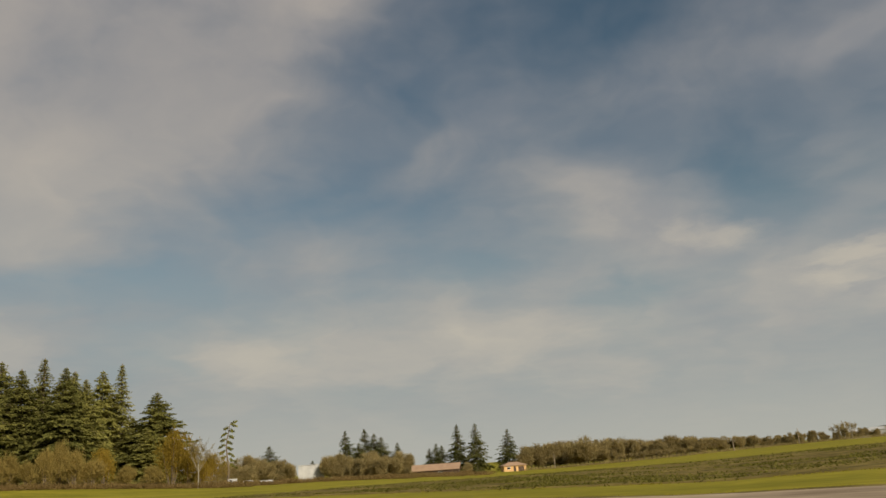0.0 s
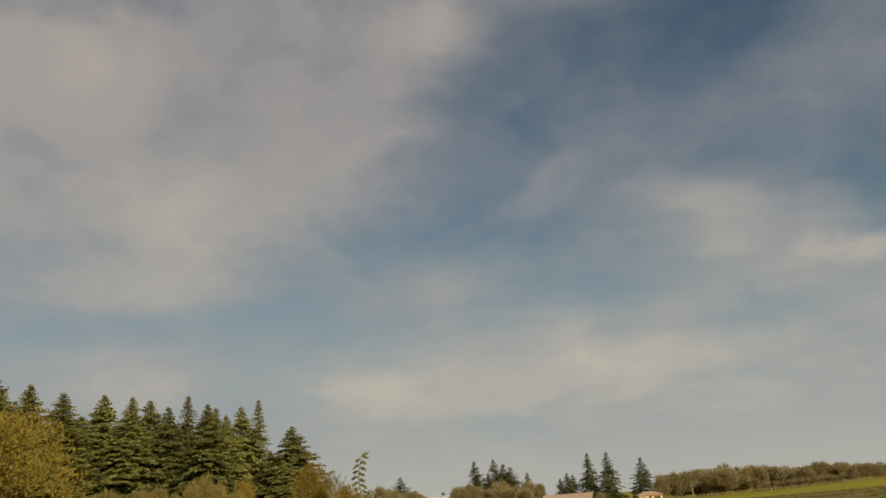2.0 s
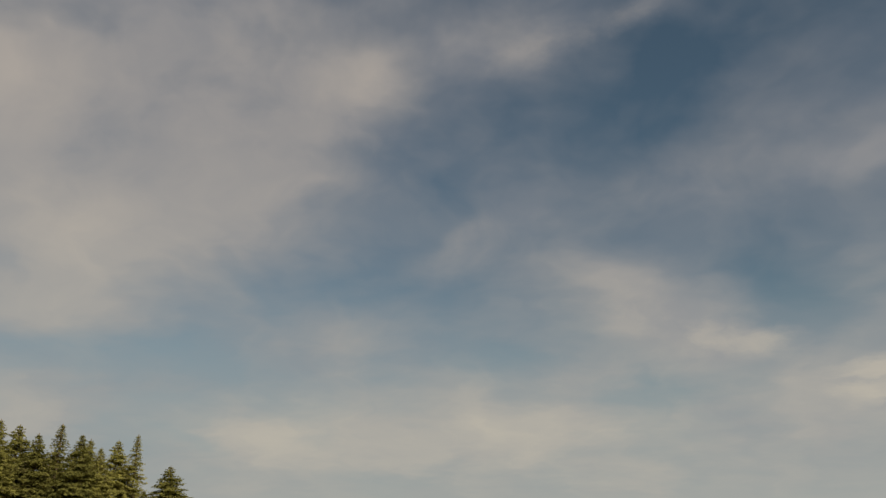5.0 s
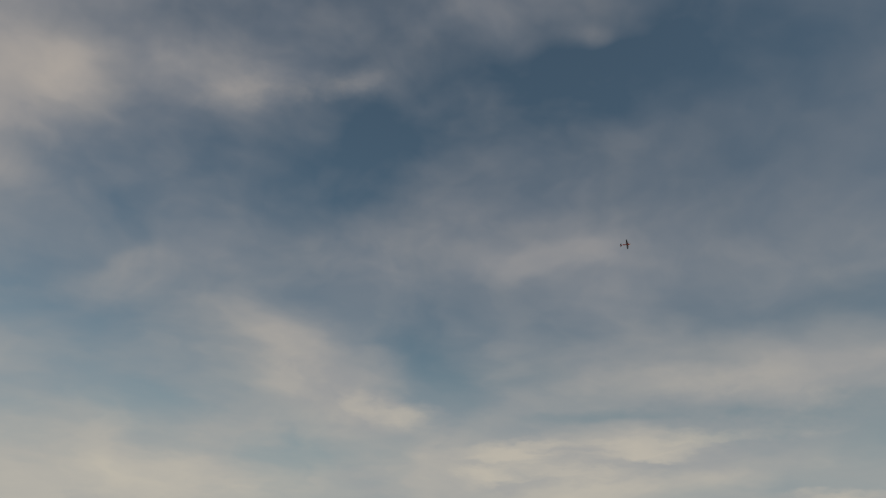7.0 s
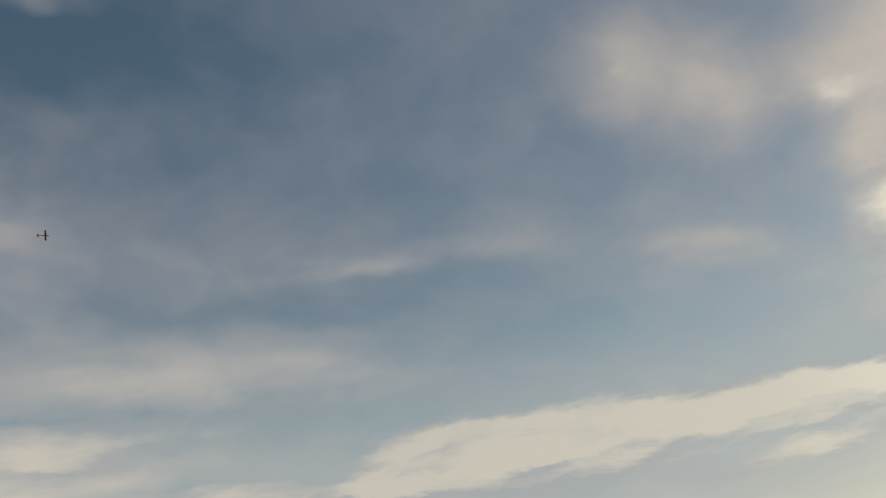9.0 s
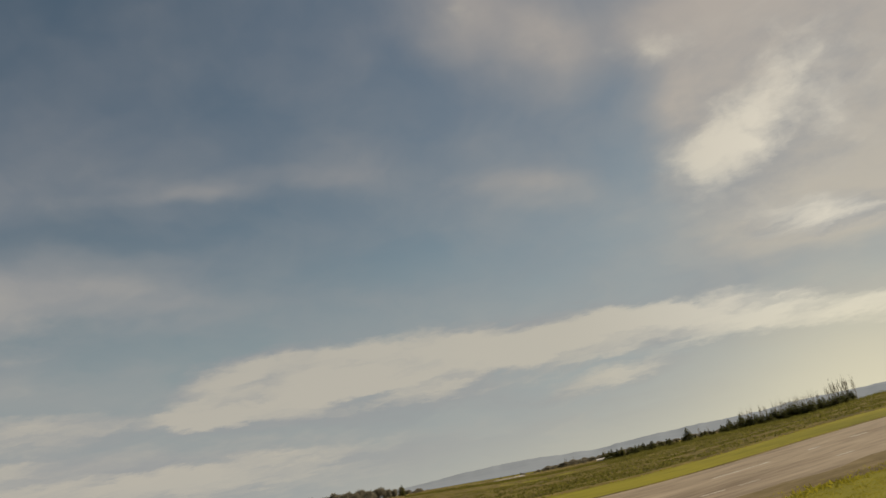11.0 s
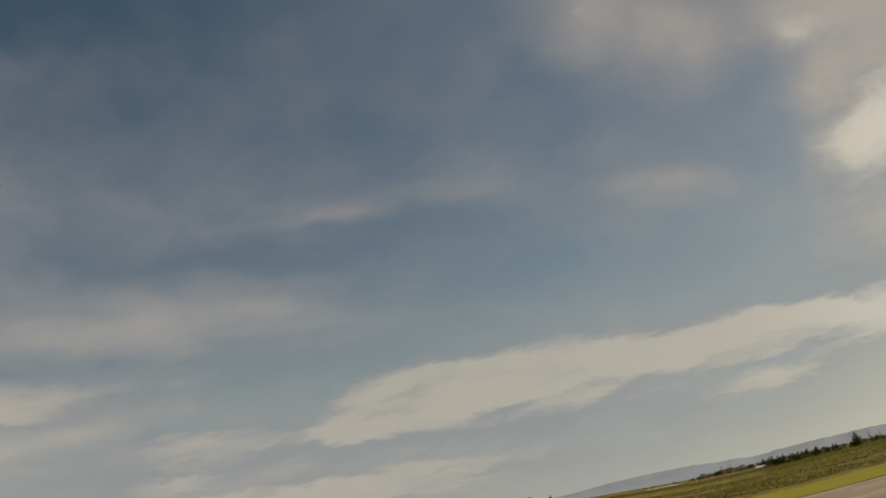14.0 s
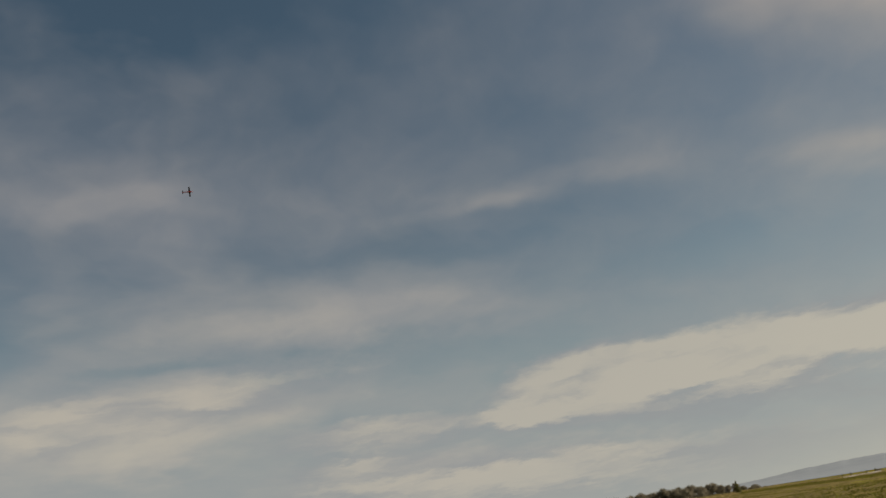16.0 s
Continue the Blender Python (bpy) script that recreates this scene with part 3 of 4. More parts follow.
def fir_parts(seed, tall, wide, per_whorl=8, gap=0.75, bare=0.06, thin=1.0, tuft=0.75, power=0.95):
    rng = np.random.default_rng(seed)
    lean = rng.normal(0, 0.012, 2)
    wood = [tube([(lean[0] * z, lean[1] * z, z) for z in np.linspace(0, tall, 9)], [tall * 0.014 * (1 - i / 9.2) + 0.02 for i in range(9)], 7)]
    base, way, across = [], [], []
    z = tall * bare
    while z < tall * 0.985:
        s = z / tall
        full = wide * min(1.25 * (1 - s), (1 - s) ** power * min(1.0, 0.80 + 1.0 * s))
        for _ in range(max(3, int(per_whorl * rng.uniform(0.7, 1.2)))):
            if rng.random() > thin:
                continue
            phi = rng.uniform(0, 2 * math.pi)
            size = full * rng.uniform(0.55, 1.32) + 0.08
            pitch = radians(-20 + 34 * s ** 2 + rng.normal(0, 9))
            n = max(2, int(size / 0.42))
            t = np.linspace(0.18, 1.0, n)
            out = t * size
            droop = -0.10 * size * t ** 2 + 0.05 * size * np.clip(t - 0.75, 0, 1) * 3
            d = np.array([math.cos(phi), math.sin(phi)])
            px = d[0] * out * math.cos(pitch) + lean[0] * z
            py = d[1] * out * math.cos(pitch) + lean[1] * z
            pz = z + out * math.sin(pitch) + droop
            wood.append(tube([(lean[0] * z, lean[1] * z, z), (px[n // 2], py[n // 2], pz[n // 2]), (px[-1], py[-1], pz[-1])], [0.05 + 0.01 * size, 0.04, 0.01], 3))
            side = np.array([-d[1], d[0]])
            for k in (-1.0, -0.4, 0.4, 1.0):
                spread = (0.16 + 0.26 * size * (1.05 - t) * 0.8) * k
                j = rng.normal(0, 0.13, (n, 3))
                base.append(np.c_[px + side[0] * spread, py + side[1] * spread, pz - 0.05 * np.abs(spread)] + j)
                w = np.c_[d[0] * 0.75 + side[0] * k * 0.7 + rng.normal(0, 0.3, n), d[1] * 0.75 + side[1] * k * 0.7 + rng.normal(0, 0.3, n), rng.normal(-0.30, 0.28, n)]
                w *= (tuft * (0.12 + 0.88 * (1 - s) ** 0.6) * rng.uniform(0.6, 1.25, n))[:, None]
                way.append(w)
                a = np.cross(w, np.c_[np.full(n, d[0] * 0.8), np.full(n, d[1] * 0.8), np.full(n, 0.6)] + rng.normal(0, 0.45, (n, 3)))
                a /= np.linalg.norm(a, axis=1)[:, None] + 1e-9
                across.append(a * (0.30 * tuft * (0.4 + 0.6 * (1 - s) ** 0.4) * rng.uniform(0.6, 1.2, n))[:, None])
        z += gap * (0.55 + 0.45 * (1 - s) ** 0.6) * rng.uniform(0.8, 1.25)
    tip = np.array([[lean[0] * tall, lean[1] * tall, tall * 0.97]] * 6)
    base.append(tip), way.append(np.c_[rng.normal(0, 0.25, (6, 2)), rng.uniform(0.5, 1.1, 6)]), across.append(rng.normal(0, 0.1, (6, 3)))
    return merge(wood), slips(np.vstack(base), np.vstack(way), np.vstack(across))


def bare_parts(seed, tall, wide, limbs=6, twigs=2600, trunk=0.25, twig=0.9, thick=0.05, low=0.25, upright=0.6):
    """A leafless tree: a forked trunk and a crown of fine twigs with an uneven outline."""
    rng = np.random.default_rng(seed)
    stem = [(0, 0, 0), (rng.normal(0, 0.1), rng.normal(0, 0.1), tall * low), (rng.normal(0, 0.3), rng.normal(0, 0.3), tall * 0.6), (rng.normal(0, 0.4), rng.normal(0, 0.4), tall * 0.9)]
    wood = [tube(stem, [trunk, trunk * 0.8, trunk * 0.4, 0.03], 7)]
    ends = []
    for i in range(limbs):
        phi = 2 * math.pi * (i + rng.uniform(-0.3, 0.3)) / limbs
        z0 = tall * rng.uniform(low * 0.7, 0.55)
        size = wide * rng.uniform(0.65, 1.05)
        top = z0 + (tall - z0) * rng.uniform(0.45, 0.95) * (0.5 + 0.5 * upright)
        mid = Vector((math.cos(phi) * size * 0.5, math.sin(phi) * size * 0.5, z0 + (top - z0) * 0.45))
        end = Vector((math.cos(phi) * size, math.sin(phi) * size, top))
        wood.append(tube([(0, 0, z0), mid, end], [trunk * 0.45, trunk * 0.28, 0.02], 5))
        ends += [(mid, end, 0.35), (Vector((0, 0, z0)), mid, 0.25)]
        for _ in range(4):
            t = rng.uniform(0.3, 0.95)
            p = mid.lerp(end, t)
            q = p + Vector((rng.normal(0, 0.25) * wide, rng.normal(0, 0.25) * wide, rng.uniform(0.05, 0.25) * tall * upright + 0.2))
            wood.append(tube([p, q], [trunk * 0.16, 0.012], 4))
            ends.append((p, q, 0.4))
    ends.append((Vector(stem[2]), Vector(stem[3]), 0.5))
    pick = rng.integers(0, len(ends), twigs)
    t = rng.uniform(0.1, 1.05, twigs)
    a = np.array([ends[i][0] for i in pick])
    b = np.array([ends[i][1] for i in pick])
    base = a + (b - a) * t[:, None] + rng.normal(0, 0.055 * wide, (twigs, 3))
    way = (b - a)
    way /= np.linalg.norm(way, axis=1)[:, None] + 1e-9
    way = way * 0.5 + rng.normal(0, 0.55, (twigs, 3)) + np.array([0, 0, 0.45 * upright])
    way *= (twig * rng.uniform(0.5, 1.3, twigs))[:, None]
    across = rng.normal(0, 1, (twigs, 3)) * thick
    return merge(wood), slips(base, way, across)


def bush_parts(seed, tall, wide, leaves=6000, leaf=0.4, thick=0.14):
    """A dense rounded bush: stems from the ground and twigs that fan out to an uneven dome."""
    rng = np.random.default_rng(seed)
    wood = []
    lobes = [(rng.normal(0, 0.38) * wide, rng.normal(0, 0.38) * wide, tall * rng.uniform(0.35, 0.72), rng.uniform(0.35, 0.6)) for _ in range(13)] + [(0, 0, tall * 0.66, 0.62)]
    base, way = [], []
    for x, y, z, r in lobes:
        wood.append(tube([(x * 0.15, y * 0.15, 0), (x * 0.6, y * 0.6, z * 0.6), (x, y, z + r * tall * 0.3)], [0.16, 0.09, 0.02], 5))
        n = leaves // len(lobes)
        d = rng.normal(0, 1, (n, 3))
        d /= np.linalg.norm(d, axis=1)[:, None]
        rad = rng.uniform(0.35, 1.0, n) ** 0.5 * (1 + 0.15 * rng.normal(0, 1, n))
        p = np.array([x, y, z]) + d * rad[:, None] * np.array([wide * r, wide * r, tall * r * 0.55])
        p[:, 2] = np.clip(p[:, 2], 0.05, None)
        base.append(p)
        way.append((d * 0.5 + rng.normal(0, 0.45, (n, 3)) + np.array([0, 0, 0.45])) * leaf * rng.uniform(0.6, 1.3, (n, 1)))
    base, way = np.vstack(base), np.vstack(way)
    return merge(wood), slips(base, way, rng.normal(0, 1, (len(base), 3)) * thick)


def plant(name, made, wood_mat, leaf_mat, label, category, group, crown="crown"):
    root = thing(name, label, category, group)
    (wv, wf), (lv, lf) = made
    child("trunk", mesh_of("trunk", wv, wf, wood_mat), root)
    child(crown, mesh_of(crown, lv, lf, leaf_mat), root)
    return root


class Kind:
    """A kind of plant, built once and copied to each place, scaled to the height that it has there."""

    def __init__(self, tall, *args):
        self.tall, self.args, self.first = tall, args, None

    def put(self, az, dist, height, broad=1.0, turn=0.0, label="", sink=0.25):
        k = height / self.tall
        p = stand(az, dist, sink)
        m = Matrix.Translation(p) @ Matrix.Rotation(radians(turn), 4, "Z") @ Matrix.Diagonal((k * broad, k * broad, k, 1))
        if self.first is None:
            self.first = ob = plant(*self.args)
            ob.matrix_basis = m
        else:
            hold = self.first.scale.copy()
            self.first.scale = (1, 1, 1)
            ob = copy_thing(self.first, m)
            self.first.scale = hold
        return tagged(ob, label) if label else ob


FIRS = "firs at the edge of the woods"
firs = [Kind(34, "fir_tree", fir_parts(11 + i, 34, w, n, g, b, 1.0, t, 0.82), BARK, NEEDLE, "tall dark green fir with drooping boughs", "tree", FIRS)
        for i, (w, n, g, b, t) in enumerate(((12.6, 13, 0.85, 0.04, 1.25), (11.4, 12, 0.80, 0.05, 1.15), (13.2, 12, 1.0, 0.04, 1.35), (10.8, 12, 0.78, 0.03, 1.10)))]
thin_fir = Kind(34, "fir_tree", fir_parts(31, 34, 5.0, 8, 0.75, 0.20, 0.85, 0.9, 0.5), BARK, NEEDLE, "slender half-bare fir with a pointed crown", "tree", FIRS)


def snag_parts(seed, tall):
    """A half-dead fir: a crooked trunk, a few hanging boughs with gaps between them and a bent tip."""
    rng = np.random.default_rng(seed)
    stem = [Vector((0.35 * math.sin(k * 0.9) + 0.06 * k, 0.1 * math.sin(k * 1.7), tall * k / 8)) for k in range(9)]
    tip = stem[-1] + Vector((1.1, 0.1, 0.35))
    wood = [tube(stem + [tip], [0.26 * (1 - k / 10) for k in range(10)], 7)]
    base, way = [], []
    for k in range(15):
        t = 0.34 + 0.64 * k / 14
        p = stem[min(int(t * 8), 7)].lerp(stem[min(int(t * 8) + 1, 8)], t * 8 - int(t * 8))
        side = -1 if k % 2 else 1
        size = (1.9 - 1.1 * t) * rng.uniform(0.7, 1.25)
        end = p + Vector((side * size, rng.normal(0, 0.4), -0.42 * size))
        mid = p.lerp(end, 0.5) + Vector((0, 0, 0.16 * size))
        wood.append(tube([p, mid, end], [0.06, 0.045, 0.015], 4))
        for _ in range(34):
            q = mid.lerp(end, rng.uniform(-0.5, 1.05))
            base.append(np.array(q) + rng.normal(0, 0.10, 3))
            way.append((side * rng.uniform(0.1, 0.5), rng.normal(0, 0.25), rng.uniform(-0.75, -0.05)))
    for _ in range(26):
        base.append(np.array(stem[-1].lerp(tip, rng.uniform(0.1, 1.1))) + rng.normal(0, 0.08, 3))
        way.append((rng.uniform(-0.1, 0.5), rng.normal(0, 0.2), rng.normal(0, 0.3)))
    base, way = np.array(base), np.array(way)
    return merge(wood), slips(base, way, rng.normal(0, 0.15, (len(base), 3)))


snag_fir = Kind(16, "fir_tree", snag_parts(37, 16), BARK, NEEDLE, "thin ragged fir with sparse drooping boughs", "tree", FIRS)
D = 220
# heading, elevation of the top, kind, breadth
for i, (az, el, k, broad) in enumerate(((-43.0, 9.9, 0, 1.0), (-41.2, 9.2, 1, 1.1), (-39.4, 10.2, 2, 1.0), (-38.2, 9.0, 3, 0.9), (-36.8, 9.25, 1, 0.95), (-34.7, 8.75, 3, 1.1), (-32.3, 8.55, 0, 1.0),
                                        (-30.5, 8.40, 1, 0.8), (-29.5, 8.20, 2, 0.95), (-28.2, 7.70, 3, 1.0), (-25.9, 7.75, 0, 0.85), (-25.3, 7.50, 3, 0.9),
                                        (-24.5, 7.0, 1, 0.8), (-23.7, 7.55, 2, 0.85), (-19.9, 6.05, 2, 1.15), (-20.8, 3.6, 0, 1.3), (-21.7, 4.4, 1, 1.3), (-31.3, 7.0, 2, 1.2), (-27.0, 6.6, 0, 1.3), (-33.6, 7.2, 1, 1.3))):
    dist = D + (i * 37 % 23) - 8
    firs[k].put(az, dist, reach(az, el, dist), broad * 1.2, i * 67)
thin_fir.put(-27.0, D + 8, reach(-27.0, 8.35, D + 8), 1.6, 20)
thin_fir.put(-22.4, D + 14, reach(-22.4, 7.92, D + 14), 1.3, 130)
snag_fir.put(-15.7, D + 10, reach(-15.7, 3.75, D + 10), 1.25, 15.7)

FAR = "far firs round the farm"
far_firs = [Kind(18, "fir_tree", fir_parts(51 + i, 18, w, 7, 0.55, 0.05, 1.0, 0.75, p), BARK, NEEDLE_FAR, "narrow dark green fir behind the brush", "tree", FAR)
            for i, (w, p) in enumerate(((5.2, 0.75), (4.8, 0.8), (6.0, 0.65)))]
for i, (az, el, k, broad) in enumerate(((-7.7, 2.75, 1, 1.0), (-6.4, 2.8, 0, 1.0), (-5.8, 2.45, 2, 1.15), (-5.3, 2.2, 2, 1.35), (-6.8, 1.9, 2, 1.3), (-4.15, 1.75, 0, 0.95), (-1.95, 1.2, 1, 1.2), (-1.45, 1.5, 1, 1.2), (-1.1, 1.35, 0, 1.1),
                                        (0.0, 2.7, 0, 0.85), (1.3, 2.68, 2, 0.85), (3.55, 2.12, 2, 1.0), (-12.85, 2.05, 2, 1.45), (-10.0, 0.9, 1, 1.6), (-11.6, 0.6, 0, 1.6))):
    dist = 318 + (i * 29 % 31)
    far_firs[k].put(az, dist, reach(az, el, dist), broad * 1.3, i * 51)

WOODS = "bare trees along the field"
def round_parts(seed, tall, wide, twigs=7000, twig=0.8, thick=0.05):
    """A leafless wood-edge tree: a trunk, rising limbs and a rounded, finely twigged crown that starts low."""
    rng = np.random.default_rng(seed)
    wood = [tube([(0, 0, 0), (rng.normal(0, 0.1), rng.normal(0, 0.1), tall * 0.4), (rng.normal(0, 0.3), rng.normal(0, 0.3), tall * 0.85)], [0.22, 0.16, 0.04], 6)]
    base, way = [], []
    for i in range(16):
        phi, out = rng.uniform(0, 2 * math.pi), wide * rng.uniform(0.1, 0.75)
        z = tall * rng.uniform(0.22, 0.86) * (1 - 0.25 * out / wide)
        c = np.array([math.cos(phi) * out, math.sin(phi) * out, z])
        wood.append(tube([(0, 0, z * 0.45), c * np.array([0.6, 0.6, 0.8]), c], [0.09, 0.06, 0.02], 4))
        n = twigs // 16
        d = rng.normal(0, 1, (n, 3))
        d /= np.linalg.norm(d, axis=1)[:, None]
        p = c + d * (rng.uniform(0.1, 1.0, n) ** 0.6)[:, None] * np.array([wide * 0.42, wide * 0.42, tall * 0.17])
        base.append(np.c_[p[:, :2], np.clip(p[:, 2], 0.1, tall * 0.99)])
        way.append((d * 0.6 + rng.normal(0, 0.4, (n, 3)) + np.array([0, 0, 0.6])) * twig * rng.uniform(0.5, 1.3, (n, 1)))
    base, way = np.vstack(base), np.vstack(way)
    return merge(wood), slips(base, way, rng.normal(0, 1, (len(base), 3)) * thick)


bare = [Kind(10, "bare_tree", round_parts(71 + i, 10, w), BARK, TWIG, "leafless brown tree in the row behind the field", "tree", WOODS)
        for i, w in enumerate((4.4, 3.8, 5.0, 3.4))]
# same tree form as above, with the backlit look put into its twig colour
hazy = [Kind(10, "bare_tree", round_parts(171 + i, 10, w), BARK, BACKLIT_TWIG, "leafless grey-brown tree beyond the field's far end", "tree", "bare trees under the hills")
        for i, w in enumerate((4.4, 3.8, 5.0))]
pale_tree = Kind(14, "bare_tree", bare_parts(81, 14, 3.6, 7, 1500, 0.15, 0.9, 0.030, 0.4, 0.7), PALE_BARK, TWIG, "leafless pale-barked tree with fine twigs", "tree", WOODS)
poplar = Kind(12, "poplar_tree", bare_parts(83, 12, 1.3, 6, 420, 0.10, 0.9, 0.018, 0.15, 1.6), BARK, BACKLIT_TWIG, "tall thin leafless poplar behind the hedge", "tree", "bare poplars")
willow = Kind(9, "willow_bush", bush_parts(91, 9, 5.0, 9000, 0.45, 0.05), BARK, WILLOW, "orange-brown willow bush with bare twigs", "bush", "willows before the firs")
brush = Kind(5, "brush_bush", bush_parts(93, 5, 3.6, 7000, 0.45, 0.05), BARK, BRUSH, "brown leafless bush at the edge of the woods", "bush", "brush before the woods")

rng = np.random.default_rng(17)
pale_tree.put(-17.5, 190, reach(-17.5, 3.2, 190), 0.9, 10)
for az, el, d, b in ((-19.2, 3.5, 196, 0.50), (-18.2, 2.3, 200, 0.65), (-16.7, 1.9, 205, 0.7), (-23.2, 2.6, 200, 0.5), (-17.3, 1.3, 198, 0.8)):
    willow.put(az, d, reach(az, el, d), b, az * 40)
for az, el, d, b in ((-26.6, 2.5, 200, 0.42), (-25.8, 2.9, 202, 0.36), (-25.0, 2.4, 196, 0.42), (-27.6, 1.9, 198, 0.5), (-28.6, 2.4, 203, 0.4), (-29.6, 2.3, 200, 0.6), (-24.0, 1.8, 198, 0.7), (-22.0, 1.3, 200, 0.7), (-32.0, 2.4, 200, 0.7), (-20.4, 1.2, 192, 0.7)):
    brush.put(az, d, reach(az, el, d), b, az * 33)
for i in range(24):
    az = -15.9 + i * 0.82 + rng.uniform(-0.3, 0.3)
    el = rng.uniform(0.55, 1.45) if az < -11.6 or az > -9.2 else rng.uniform(-0.05, 0.15)
    if az > -3.6:
        el = rng.uniform(0.0, 0.7)
    if 1.2 < az < 5.4 or -3.4 < az < 0.3 or -11.4 < az < -9.2 or -15.6 < az < -12.6 and el < 0.9:
        continue
    bare[i % 4].put(az, 262 + rng.uniform(-10, 12), max(2.0, reach(az, el, 262)), rng.uniform(0.9, 1.5), rng.uniform(0, 360))
for i in range(30):
    az = -16.2 + i * 0.44 + rng.uniform(-0.2, 0.2)
    if -11.8 < az < -9.0:
        continue
    d = 300 + rng.uniform(-8, 12)
    bare[i % 4].put(az, d, reach(az, rng.uniform(0.75, 1.4), d), rng.uniform(0.9, 1.3), rng.uniform(0, 360))
for i in range(72):
    az = 4.6 + i * 0.335 + rng.uniform(-0.15, 0.15)
    el = np.interp(az, [4.6, 7, 10, 13, 17, 20, 22, 24, 28], [1.0, 1.15, 1.05, 0.88, 0.66, 0.52, 0.44, 0.45, 0.45]) + rng.normal(0, 0.10)
    d = 318 + rng.uniform(-14, 20)
    bare[i % 4].put(az, d, reach(az, el, d), rng.uniform(0.9, 1.35), rng.uniform(0, 360))
for az, el in ((24.7, 0.95), (25.1, 1.1), (25.5, 1.0)):
    pale_tree.put(az, 300, reach(az, el, 300), 1.5, az * 77)
for i, (az, el) in enumerate(((-14.9, 1.5), (-14.3, 1.65), (-13.7, 1.6), (-12.0, 0.75), (-11.6, 0.5), (-8.9, 1.25), (-8.5, 1.5), (-8.1, 1.3))):
    bare[i % 4].put(az, 268, reach(az, el, 268), 0.9, az * 53)
for az in (22.4, 23.2):
    bare[1].put(az, 300, reach(az, 0.6, 300), 0.9, az * 77)
for i in range(40):
    az = 28.5 + i * 0.86 + rng.uniform(-0.2, 0.2)
    d = 360 + rng.uniform(-15, 25)
    bare[i % 4].put(az, d, reach(az, 0.45 + rng.normal(0, 0.1), d), 1.5, rng.uniform(0, 360))
for i in range(34):
    az = 61.5 + i * 0.31 + rng.uniform(-0.1, 0.1)
    el = np.interp(az, [61.5, 64, 66.3, 68.3, 70.4, 72], [0.68, 0.66, 0.58, 0.66, 0.45, 0.30]) + rng.normal(0, 0.08)
    d = 352 + rng.uniform(-14, 20)
    hazy[i % 3].put(az, d, reach(az, el, d), rng.uniform(0.9, 1.3), rng.uniform(0, 360))
far_firs[0].put(71.9, 330, reach(71.9, 0.45, 330), 1.1, 5)
for i in range(96):
    az = 72.2 + i * 0.23 + rng.uniform(-0.12, 0.12)
    d = 430 + rng.uniform(-12, 40)
    el = np.interp(az, [72, 73.1, 74.7, 77, 81, 81.6, 84, 85.2, 87, 90, 94], [0.05, -0.10, -0.42, -0.52, -0.50, -0.30, -0.15, -0.22, -0.12, -0.08, 0.02]) + 0.05 * noise.noise((az * 0.5, 3, 0)) + rng.normal(0, 0.05)
    hazy[i % 3].put(az, d, max(1.0, reach(az, el, d)), rng.uniform(1.5, 2.4), rng.uniform(0, 360))

HEDGE = "conifers behind the runway"
hedge_fir = [Kind(18, "fir_tree", fir_parts(61 + i, 18, w, 7, 0.6, 0.02, 1.0, 0.85, 0.6), BARK, NEEDLE_FAR, "dark green conifer in the row past the runway", "tree", HEDGE) for i, w in enumerate((5.5, 4.6))]
for i, (az, el, d) in enumerate(((91.6, 0.50, 300), (90.4, 0.05, 300), (94.4, 0.50, 280), (95.2, 0.68, 280), (93.9, 0.25, 285), (77.6, -0.35, 420), (78.2, -0.30, 420), (78.7, -0.28, 424), (79.6, -0.32, 420), (80.1, -0.26, 424), (85.9, 0.0, 400), (86.3, 0.02, 400), (88.6, 0.05, 360), (89.2, 0.10, 360))):
    hedge_fir[i % 2].put(az, d, reach(az, el, d), 1.7, i * 50)
for i in range(26):
    az = 86.2 + i * 0.31 + rng.uniform(-0.1, 0.1)
    d = 330 + rng.uniform(-10, 10)
    hedge_fir[i % 2].put(az, d, max(1.5, reach(az, rng.uniform(-0.12, 0.16), d)), rng.uniform(1.8, 2.6), rng.uniform(0, 360))
for i in range(44):
    az = 94.0 + i * 0.188
    el = np.interp(az, [94.0, 95.7, 98, 100, 102.3], [0.20, 0.42, 0.50, 0.62, 0.72]) + rng.normal(0, 0.06)
    hedge_fir[i % 2].put(az, 270 + rng.uniform(-5, 5), reach(az, el, 270), 2.0, rng.uniform(0, 360))
for az, el in ((95.6, 0.9), (96.5, 1.0), (96.8, 0.95), (97.7, 0.98), (98.1, 1.0), (98.7, 1.1), (99.2, 1.1), (99.8, 1.18), (100.1, 1.1), (101.1, 1.5), (101.8, 1.6), (93.0, 0.45), (95.3, 0.95), (95.9, 0.98), (97.4, 1.02), (97.9, 1.1), (98.4, 1.05), (98.9, 1.12), (99.5, 1.15), (100.7, 1.3), (101.0, 1.35), (101.3, 1.45), (101.6, 1.5), (101.9, 1.55), (102.3, 1.5), (86.0, 0.25), (86.4, 0.2), (92.4, 0.5), (83.3, 0.25), (83.8, 0.2)):
    poplar.put(az, 285 if az > 90 else 340, reach(az, el - 0.30, 285 if az > 90 else 340), 1.0, az * 91)

# the near willow that closes the view beside the firs
golden = Kind(15, "willow_tree", bush_parts(97, 15, 9.5, 80000, 0.34, 0.055), BARK, GOLD, "large golden-brown willow tree, dense and rounded", "tree", "")
golden.put(-40.7, 105, reach(-40.7, 7.85, 105), 1.12, 30)


